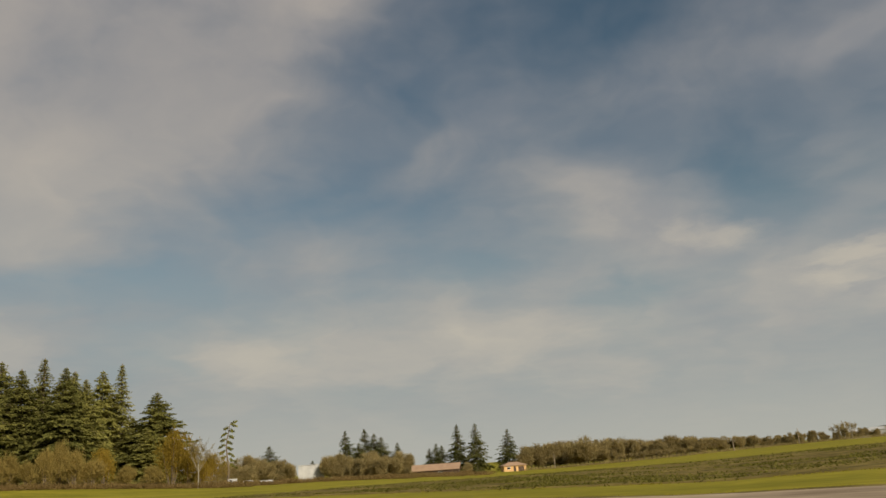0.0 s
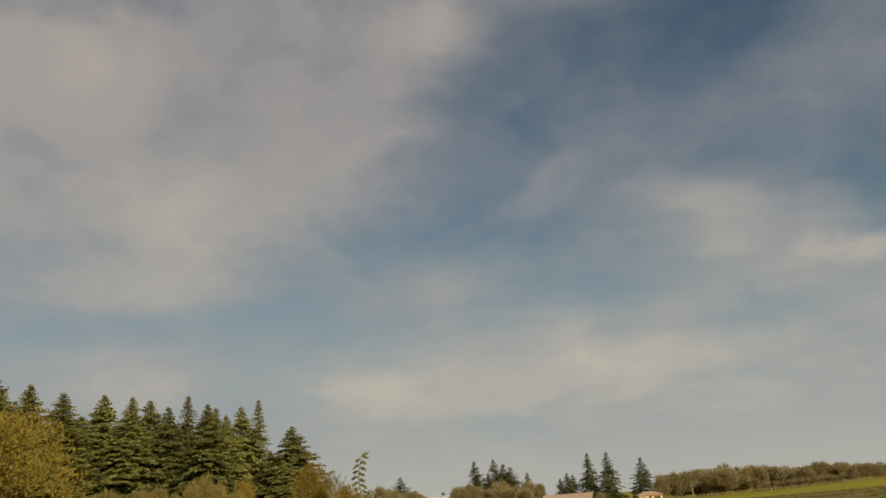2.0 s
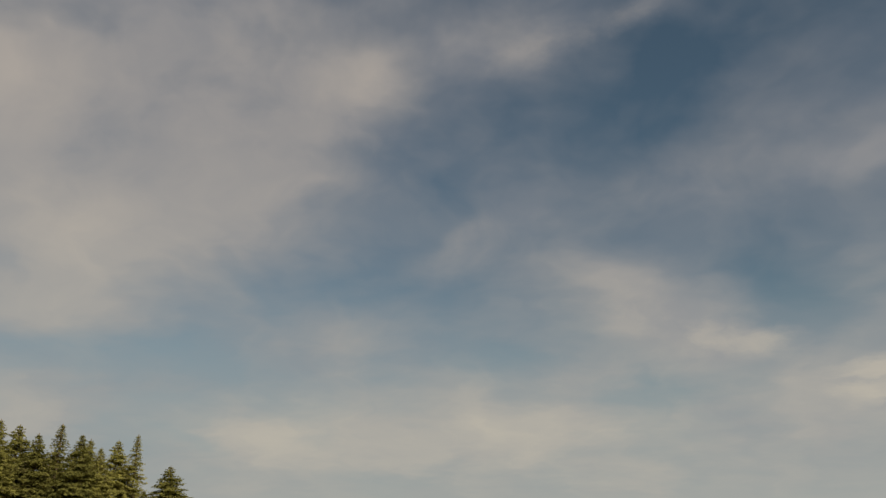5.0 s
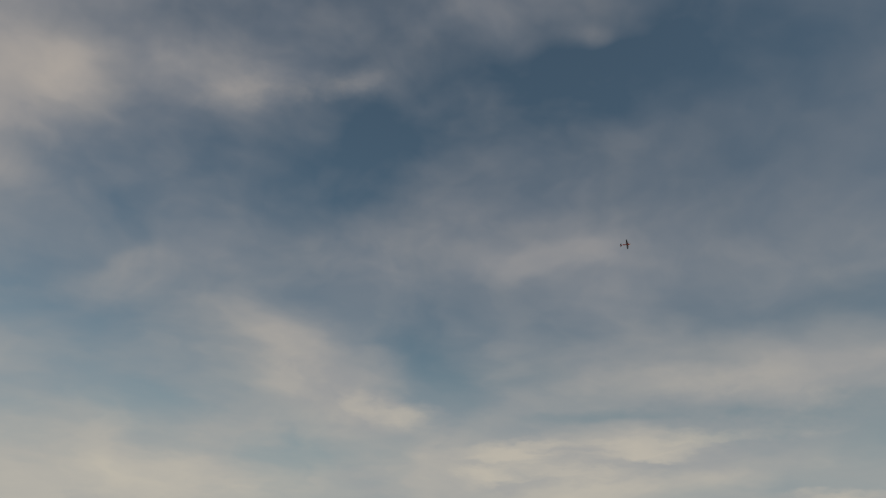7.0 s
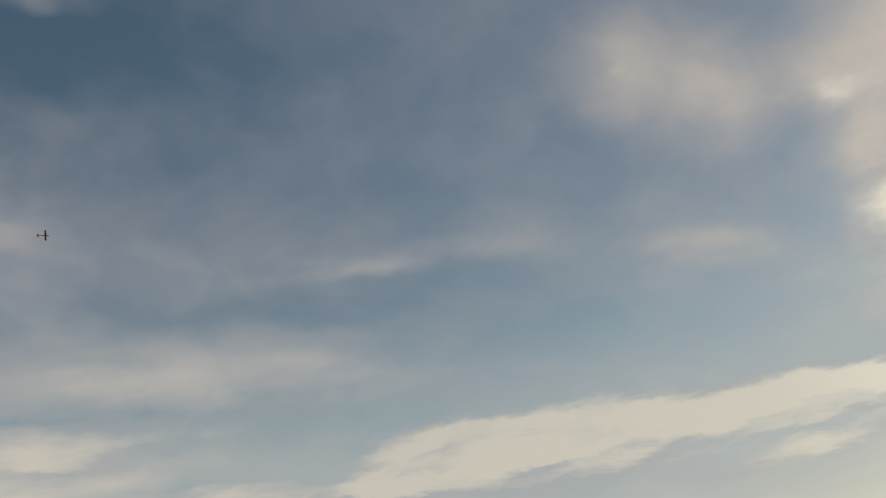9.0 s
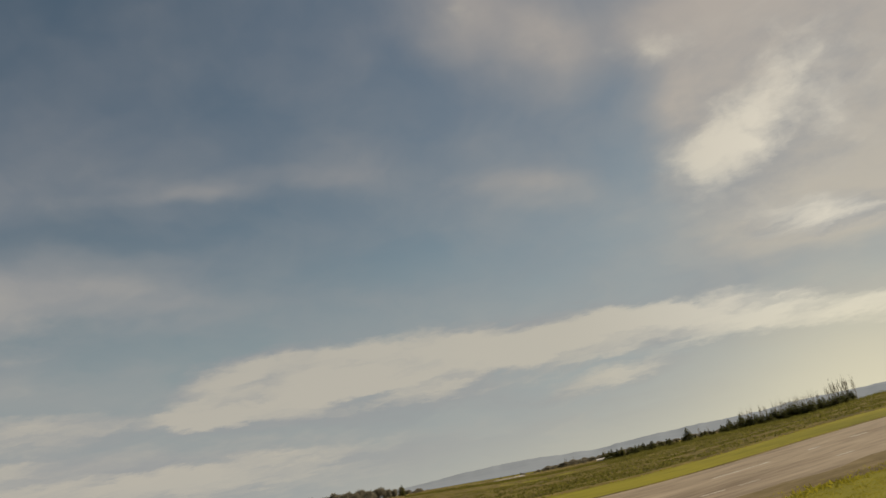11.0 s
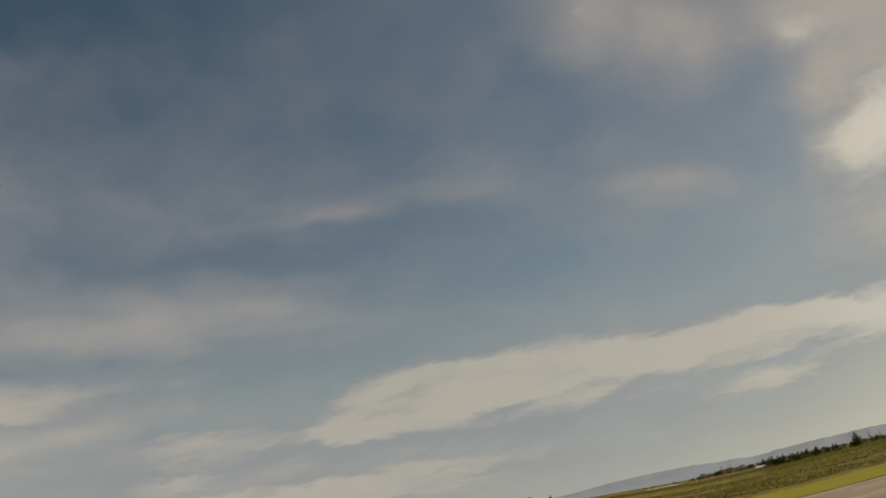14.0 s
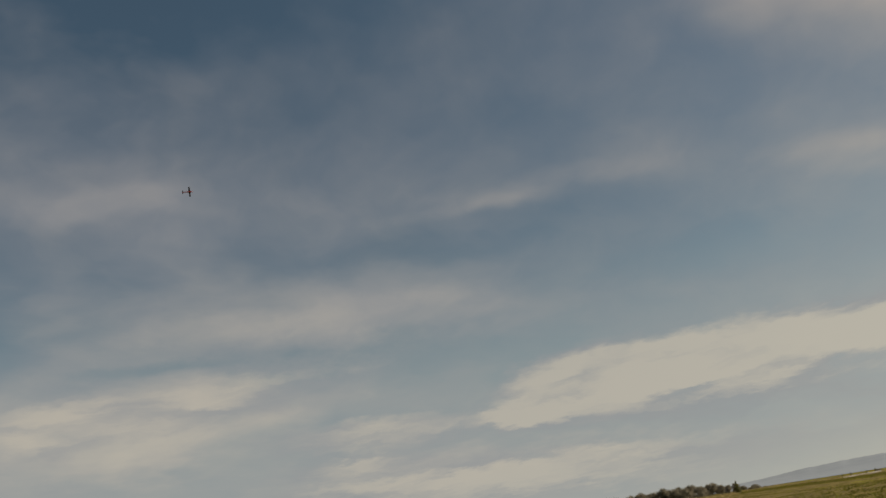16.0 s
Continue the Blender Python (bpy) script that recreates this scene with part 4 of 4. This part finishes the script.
def hedge_strip(name, spots, label, mat, size):
    """Low tangled growth along a line of headings and distances."""
    rng = np.random.default_rng(len(spots))
    pts = []
    for az0, az1, d0, d1, n in spots:
        a, d = rng.uniform(az0, az1, n), rng.uniform(d0, d1, n)
        for az, dist in zip(a, d):
            p = stand(az, dist, 0.05)
            pts.append((p.x, p.y, p.z + rng.uniform(0, size * 0.8) * (0.6 + 0.7 * noise.noise((az * 0.9, dist * 0.1, 0)))))
    return stuff(name, tufts(rng, np.array(pts), size * 0.55, 0.9, 6, 1.1, 0.06), mat, label, "brush")


hedge_strip("bramble_brush", ((-34, -14, 186, 194, 2600), (-16.5, -15.7, 205, 212, 200), (-16, -12.3, 214, 222, 700), (-12.8, -3.0, 222, 240, 2200), (-3.6, 0.6, 252, 262, 900), (-8, 2.2, 240, 262, 1300)), "low reddish-brown brambles along the field edge", BRAMBLE, 1.25)
hedge_strip("far_brush", ((4.5, 28, 296, 304, 2500), (62, 72, 300, 345, 2600), (71.5, 94, 395, 425, 4200)), "low brown scrub under the far trees", TWIG, 1.0)
hedge_strip("scrub_strip", ((72, 93, 300, 345, 5200), (86, 104, 225, 262, 4200)), "low olive scrub at the far end of the field", WEED, 0.9)

# ---------------------------------------------------------------- hills
def hills():
    verts, faces = [], []
    azs = np.arange(69, 112.01, 0.25)
    for i, az in enumerate(azs):
        el = np.interp(az, [69, 72, 74, 76, 79, 81.5, 83.5, 85.3, 87.4, 89, 91.3, 95, 97, 98.6, 102, 104, 108, 112],
                       [0.0, 0.22, 0.30, 0.45, 0.53, 0.50, 0.37, 0.30, 0.41, 0.50, 0.58, 0.60, 0.66, 0.82, 0.84, 0.86, 0.90, 0.8])
        el += 0.045 * noise.noise((az * 0.6, 0, 0)) + 0.045 * noise.noise((az * 2.1, 1, 0)) + 0.014 * noise.noise((az * 11.0, 2, 0))
        # the two nearest rings carry the haze tint over the far ground
        for k, (dist, part_) in enumerate(((620, -0.6), (800, -0.2), (3000, 0.1), (3250, 0.45), (3500, 0.8), (3800, 1.0), (4300, 0.0))):
            x, y = dist * math.sin(radians(az)), dist * math.cos(radians(az))
            top = 3800 * math.tan(radians(max(el, 0.02))) * part_
            verts.append((x, y, land(x, y) - 0.3 - part_ if part_ < 0.0 and dist < 700 else land(x, y) + 0.5 if part_ < 0.0 else top + (6 * noise.noise((az * 0.6, k, 5.0)) if 2 < k < 5 else 0)))
    for i in range(len(azs) - 1):
        for k in range(6):
            a = i * 7 + k
            faces.append((a, a + 7, a + 8, a + 1))
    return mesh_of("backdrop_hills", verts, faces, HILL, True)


def ridge():
    verts, faces = [], []
    azs = np.arange(24.5, 40.01, 0.2)
    for az in azs:
        el = np.interp(az, [24.5, 25.3, 27.4, 31, 36, 40], [0.02, 0.25, 0.55, 0.7, 0.5, 0.02]) + 0.03 * noise.noise((az * 2.0, 0, 7.0)) + 0.02 * noise.noise((az * 9.0, 0, 8.0))
        for dist, k in ((1250, 0.0), (1350, 0.5), (1450, 0.85), (1550, 1.0), (1750, 0.0)):
            x, y = dist * math.sin(radians(az)), dist * math.cos(radians(az))
            verts.append((x, y, land(x, y) - 0.4 if k == 0.0 else 1.7 + 1550 * math.tan(radians(el)) * k))
    for i in range(len(azs) - 1):
        for k in range(4):
            a = i * 5 + k
            faces.append((a, a + 5, a + 6, a + 1))
    return mesh_of("backdrop_ridge", verts, faces, RIDGE, True)


tagged(new("backdrop_ridge", ridge()), "dark wooded ridge past the far end of the field", "hills", kind="structure")
tagged(new("backdrop_hills", hills()), "low wooded ridge, tinted blue-grey for distance haze", "hills", kind="structure")


# ---------------------------------------------------------------- buildings
def facing(az, dist, turn=0.0):
    """A pose on the ground at that heading whose -y side looks back at the eye."""
    p = stand(az, dist, 0.0)
    return Matrix.Translation(p) @ Matrix.Rotation(radians(-az + turn), 4, "Z")


def walls(root, w, d, h, mat, openings):
    """Four walls with a thickness; the front one goes round its openings (x0, x1, z0, z1)."""
    bm = bmesh.new()
    cuts = sorted(openings)
    x = -w / 2
    for x0, x1, z0, z1 in cuts:
        box(bm, x, x0, -d / 2, -d / 2 + 0.2, 0, h)
        if z0 > 0:
            box(bm, x0, x1, -d / 2, -d / 2 + 0.2, 0, z0)
        box(bm, x0, x1, -d / 2, -d / 2 + 0.2, z1, h)
        x = x1
    box(bm, x, w / 2, -d / 2, -d / 2 + 0.2, 0, h)
    part("wall", bm, mat, root)
    part("wall", block(-w / 2, w / 2, d / 2 - 0.2, d / 2, 0, h), mat, root)
    part("wall", block(-w / 2, -w / 2 + 0.2, -d / 2 + 0.2, d / 2 - 0.2, 0, h), mat, root)
    part("wall", block(w / 2 - 0.2, w / 2, -d / 2 + 0.2, d / 2 - 0.2, 0, h), mat, root)


def window_in(root, x0, x1, z0, z1, y):
    f = part("window", block(x0, x1, y + 0.10, y + 0.13, z0, z1), GLASS, root, "dark window glass")
    bm = bmesh.new()
    for a, b, c, e in ((x0, x1, z0, z0 + 0.09), (x0, x1, z1 - 0.09, z1), (x0, x0 + 0.09, z0, z1), (x1 - 0.09, x1, z0, z1), ((x0 + x1) / 2 - 0.03, (x0 + x1) / 2 + 0.03, z0, z1)):
        box(bm, a, b, y - 0.02, y + 0.09, c, e)
    part("frame", bm, TRIM, f, "white frame")


def hip_roof(root, w, d, h, rise, over, ridge, mat, name="roof"):
    bm = bmesh.new()
    a, b = w / 2 + over, d / 2 + over
    low = [bm.verts.new((x, y, h)) for x, y in ((-a, -b), (a, -b), (a, b), (-a, b))]
    eave = [bm.verts.new((x, y, h + 0.18)) for x, y in ((-a, -b), (a, -b), (a, b), (-a, b))]
    r0, r1 = bm.verts.new((-ridge / 2, 0, h + rise)), bm.verts.new((ridge / 2, 0, h + rise))
    bm.faces.new(low[::-1])
    for i in range(4):
        bm.faces.new((low[i], low[(i + 1) % 4], eave[(i + 1) % 4], eave[i]))
    bm.faces.new((eave[0], eave[1], r1, r0))
    bm.faces.new((eave[2], eave[3], r0, r1))
    bm.faces.new((eave[1], eave[2], r1))
    bm.faces.new((eave[3], eave[0], r0))
    return part(name, bm, mat, root)


def peach_house():
    root = thing("house", "small peach-walled house with a reddish hip roof", "house")
    walls(root, 9.4, 7.0, 2.3, PEACH, [(-3.4, -1.9, 0.9, 1.9), (-0.6, 0.4, 0.0, 2.0), (1.4, 3.9, 0.0, 1.9)])
    window_in(root, -3.4, -1.9, 0.9, 1.9, -3.5)
    d = part("door", block(-0.58, 0.38, -3.42, -3.36, 0, 1.98, 0.01), DARK_WOOD, root, "dark wooden door")
    part("handle", block(0.22, 0.30, -3.48, -3.42, 0.95, 1.05, 0.01), TRIM, d)
    part("garage_door", block(1.42, 3.88, -3.40, -3.34, 0, 1.88, 0.02), DARK_WOOD, root, "brown garage door in shadow")
    r = hip_roof(root, 9.4, 7.0, 2.3, 1.5, 0.45, 3.6, ROOF_TILE)
    part("chimney", block(-2.0, -1.4, 0.6, 1.2, 3.0, 4.1, 0.02), ROOF_BROWN, r)
    root.matrix_basis = facing(3.75, 300, 12) @ Matrix.Scale(0.86, 4)


def white_shed():
    root = thing("shed", "white flat-roofed farm shed behind the brush", "building")
    walls(root, 9.6, 8.0, 5.4, WHITE_WALL, [(-3.2, -0.4, 0.0, 3.2)])
    part("door", block(-3.15, -0.45, -3.97, -3.92, 0, 3.15, 0.02), WHITE_WALL, root, "pale sliding door")
    part("roof", block(-5.0, 5.0, -4.2, 4.2, 5.4, 5.62, 0.03), WHITE_WALL, root)
    root.matrix_basis = facing(-10.1, 318)


def gable(root, w, d, h, rise, over, mat):
    bm = bmesh.new()
    a, b = w / 2 + over, d / 2 + over
    rows = []
    for x in (-a, a):
        rows.append([bm.verts.new((x, y, z)) for y, z in ((-b, h), (0, h + rise), (b, h), (b, h - 0.15), (0, h + rise - 0.15), (-b, h - 0.15))])
    for i in range(6):
        j = (i + 1) % 6
        bm.faces.new((rows[0][i], rows[0][j], rows[1][j], rows[1][i]))
    for r in rows:
        bm.faces.new((r[0], r[1], r[4], r[5]))
        bm.faces.new((r[1], r[2], r[3], r[4]))
    part("roof", bm, mat, root)
    bm = bmesh.new()
    for x in (-w / 2 + 0.1, w / 2 - 0.1):
        v = [bm.verts.new(c) for c in ((x, -d / 2, h - 0.1), (x, d / 2, h - 0.1), (x, 0, h + rise - 0.2))]
        bm.faces.new(v)
    part("gable", bm, DARK_WOOD, root)


def barn():
    root = thing("barn", "long low barn with a weathered pinkish-brown roof", "building")
    walls(root, 15.0, 9.0, 1.9, DARK_WOOD, [(-5.5, -3.5, 0.0, 1.7), (1.0, 2.6, 0.7, 1.5)])
    window_in(root, 1.0, 2.6, 0.7, 1.5, -4.5)
    part("door", block(-5.45, -3.55, -4.42, -4.36, 0, 1.68, 0.02), DARK_WOOD, root)
    gable(root, 15.0, 9.0, 1.9, 1.9, 0.5, ROOF_TILE)
    root.matrix_basis = facing(-1.55, 272, -6)


def long_shed(az, dist, w, h, mat, label):
    root = thing("greenhouse", label, "building", "long pale sheds far off")
    walls(root, w, 6.0, h, mat, [(-w * 0.1, w * 0.1, 0.0, h * 0.8)])
    part("door", block(-w * 0.1 + 0.02, w * 0.1 - 0.02, -2.9, -2.85, 0, h * 0.79), TRIM, root)
    gable(root, w, 6.0, h, min(0.9, h), 0.2, mat)
    root.matrix_basis = facing(az, dist)


def trailer(az, dist, w, h, label):
    root = thing("trailer", label, "trailer", "white trailers in the brush")
    b = part("body", block(-w / 2, w / 2, -1.1, 1.1, 0.55, 0.55 + h, 0.12), WHITE_WALL, root)
    part("window", block(-w * 0.3, -w * 0.05, -1.115, -1.09, 0.55 + h * 0.45, 0.55 + h * 0.8), GLASS, b, "dark window")
    for x in (-w * 0.15, w * 0.1):
        bm = bmesh.new()
        bmesh.ops.create_cone(bm, cap_ends=True, segments=14, radius1=0.33, radius2=0.33, depth=0.2)
        bmesh.ops.transform(bm, matrix=pose(x, -1.0, 0.33, 90), verts=bm.verts)
        part("wheel", bm, RUBBER, root)
    part("drawbar", block(w / 2, w / 2 + 1.0, -0.05, 0.05, 0.5, 0.6), RUBBER, root)
    root.matrix_basis = facing(az, dist)


peach_house()
white_shed()
barn()
trailer(-15.3, 226, 2.4, 1.3, "small white trailer among brown brush")
trailer(-14.3, 228, 2.8, 0.75, "low white trailer with an open end")
trailer(-13.1, 230, 3.6, 0.65, "long flat white trailer in the brush")
long_shed(25.8, 330, 9.0, 2.4, WHITE_WALL, "low white shed beside bare trees")
long_shed(27.6, 340, 12.0, 2.6, WHITE_WALL, "long white shed at the field's far edge")
long_shed(79.3, 405, 15.0, 0.35, SHED_WALL, "long low pale greenhouse under the hills")
long_shed(85.9, 392, 7.0, 0.6, SHED_WALL, "small pale greenhouse past the scrub")


def pole(az, dist, tall, arms=True):
    root = thing("utility_pole", "plain wooden utility pole at the field's edge", "pole", "poles along the field")
    v, f = tube([(0, 0, -0.3), (0, 0, tall * 0.5), (0.02, 0, tall)], [0.15, 0.13, 0.10], 8)
    child("post", mesh_of("post", v, f, POLE_WOOD), root)
    if arms:
        arm = part("crossarm", block(-1.0, 1.0, -0.07, 0.07, tall - 0.7, tall - 0.55, 0.01), POLE_WOOD, root)
        for x in (-0.9, -0.45, 0.45, 0.9):
            bm = bmesh.new()
            bmesh.ops.create_cone(bm, cap_ends=True, segments=8, radius1=0.05, radius2=0.03, depth=0.16)
            bmesh.ops.transform(bm, matrix=pose(x, 0, tall - 0.47), verts=bm.verts)
            part("insulator", bm, TRIM, arm)
    root.matrix_basis = facing(az, dist)


pole(18.4, 285, 4.4, False)
pole(22.4, 295, 5.0, False)
pole(6.6, 290, 5.2, False)

# small orchard before the far woods
orchard = Kind(3, "orchard_tree", bare_parts(85, 3, 1.3, 6, 500, 0.12, 0.5, 0.03, 0.35, 0.6), BARK, TWIG, "small dark leafless orchard tree in a row", "tree", "orchard row")
for i in range(18):
    az = 11.0 + i * 0.27
    orchard.put(az, 292, 2.7 + 0.5 * math.sin(i * 2.3), 1.1, i * 40)


# ---------------------------------------------------------------- model aircraft
def wing_mesh(span, root_chord, tip_chord, thick, sweep, name, mat):
    verts, faces = [], []
    prof = ((0.5, 0.0), (0.30, 0.5), (0.0, 0.55), (-0.5, 0.04), (-0.5, -0.04), (0.0, -0.35), (0.30, -0.38))
    ys = np.linspace(-span / 2, span / 2, 9)
    for y in ys:
        k = abs(y) / (span / 2)
        c = root_chord + (tip_chord - root_chord) * k ** 1.5
        for px_, pz_ in prof:
            verts.append((px_ * c - sweep * k, y, pz_ * thick + 0.06 * span * k * 0.3))
    n = len(prof)
    for i in range(len(ys) - 1):
        for k in range(n):
            faces.append((i * n + k, i * n + (k + 1) % n, (i + 1) * n + (k + 1) % n, (i + 1) * n + k))
    faces += [tuple(range(n)), tuple(range((len(ys) - 1) * n, len(ys) * n))[::-1]]
    return mesh_of(name, verts, faces, mat, False)


def aircraft():
    root = thing("model_airplane", "small red model airplane with dark wings in flight", "model airplane")
    v, f = tube([(-0.86, 0, 0.03), (-0.6, 0, 0.02), (-0.1, 0, 0), (0.3, 0, 0), (0.55, 0, 0), (0.66, 0, 0)], [0.025, 0.045, 0.085, 0.095, 0.085, 0.04], 10)
    body = child("fuselage", mesh_of("fuselage", v, f, RED, True), root)
    child("wing", wing_mesh(1.55, 0.27, 0.20, 0.045, 0.03, "wing", DARK_FILM), root, "dark wing").location = (0.22, 0, -0.06)
    child("tailplane", wing_mesh(0.52, 0.19, 0.13, 0.018, 0.04, "tailplane", DARK_FILM), root, "dark tailplane").location = (-0.76, 0, 0.03)
    fin = child("fin", wing_mesh(0.34, 0.18, 0.10, 0.018, 0.05, "fin", RED), root)
    fin.matrix_basis = pose(-0.77, 0, 0.12, 90)
    bm = bmesh.new()
    bmesh.ops.create_uvsphere(bm, u_segments=12, v_segments=6, radius=0.085)
    bmesh.ops.transform(bm, matrix=Matrix.Translation((0.12, 0, 0.07)) @ Matrix.Diagonal((2.0, 0.75, 0.9, 1)), verts=bm.verts)
    part("canopy", bm, GLASS, root, "dark canopy")
    prop = part("propeller", block(0.675, 0.69, -0.14, 0.14, -0.014, 0.014, 0.004), DARK_FILM, root)
    bm = bmesh.new()
    bmesh.ops.create_cone(bm, cap_ends=True, segments=10, radius1=0.04, radius2=0.004, depth=0.09)
    bmesh.ops.transform(bm, matrix=pose(0.72, 0, 0, 0, 90), verts=bm.verts)
    part("spinner", bm, TRIM, prop)
    for y in (-0.19, 0.19):
        bm = bmesh.new()
        bmesh.ops.create_cone(bm, cap_ends=True, segments=12, radius1=0.05, radius2=0.05, depth=0.03)
        bmesh.ops.transform(bm, matrix=pose(0.30, y, -0.24, 90), verts=bm.verts)
        part("wheel", bm, RUBBER, root)
        v, f = tube([(0.26, y * 0.35, -0.06), (0.30, y * 0.9, -0.24)], [0.012, 0.010], 5)
        child("landing_leg", mesh_of("landing_leg", v, f, RUBBER), root)
    p = compass(37.1, 25.7, 130)
    sight = (p - Vector(EYE)).normalized()
    right = sight.cross(Vector((0, 0, 1))).normalized()
    up = right.cross(sight)
    m = Matrix((right, up, -sight)).transposed().to_4x4()
    root.matrix_basis = Matrix.Translation(p) @ m @ pose(0, 0, 0, 14, -8, 2)


aircraft()
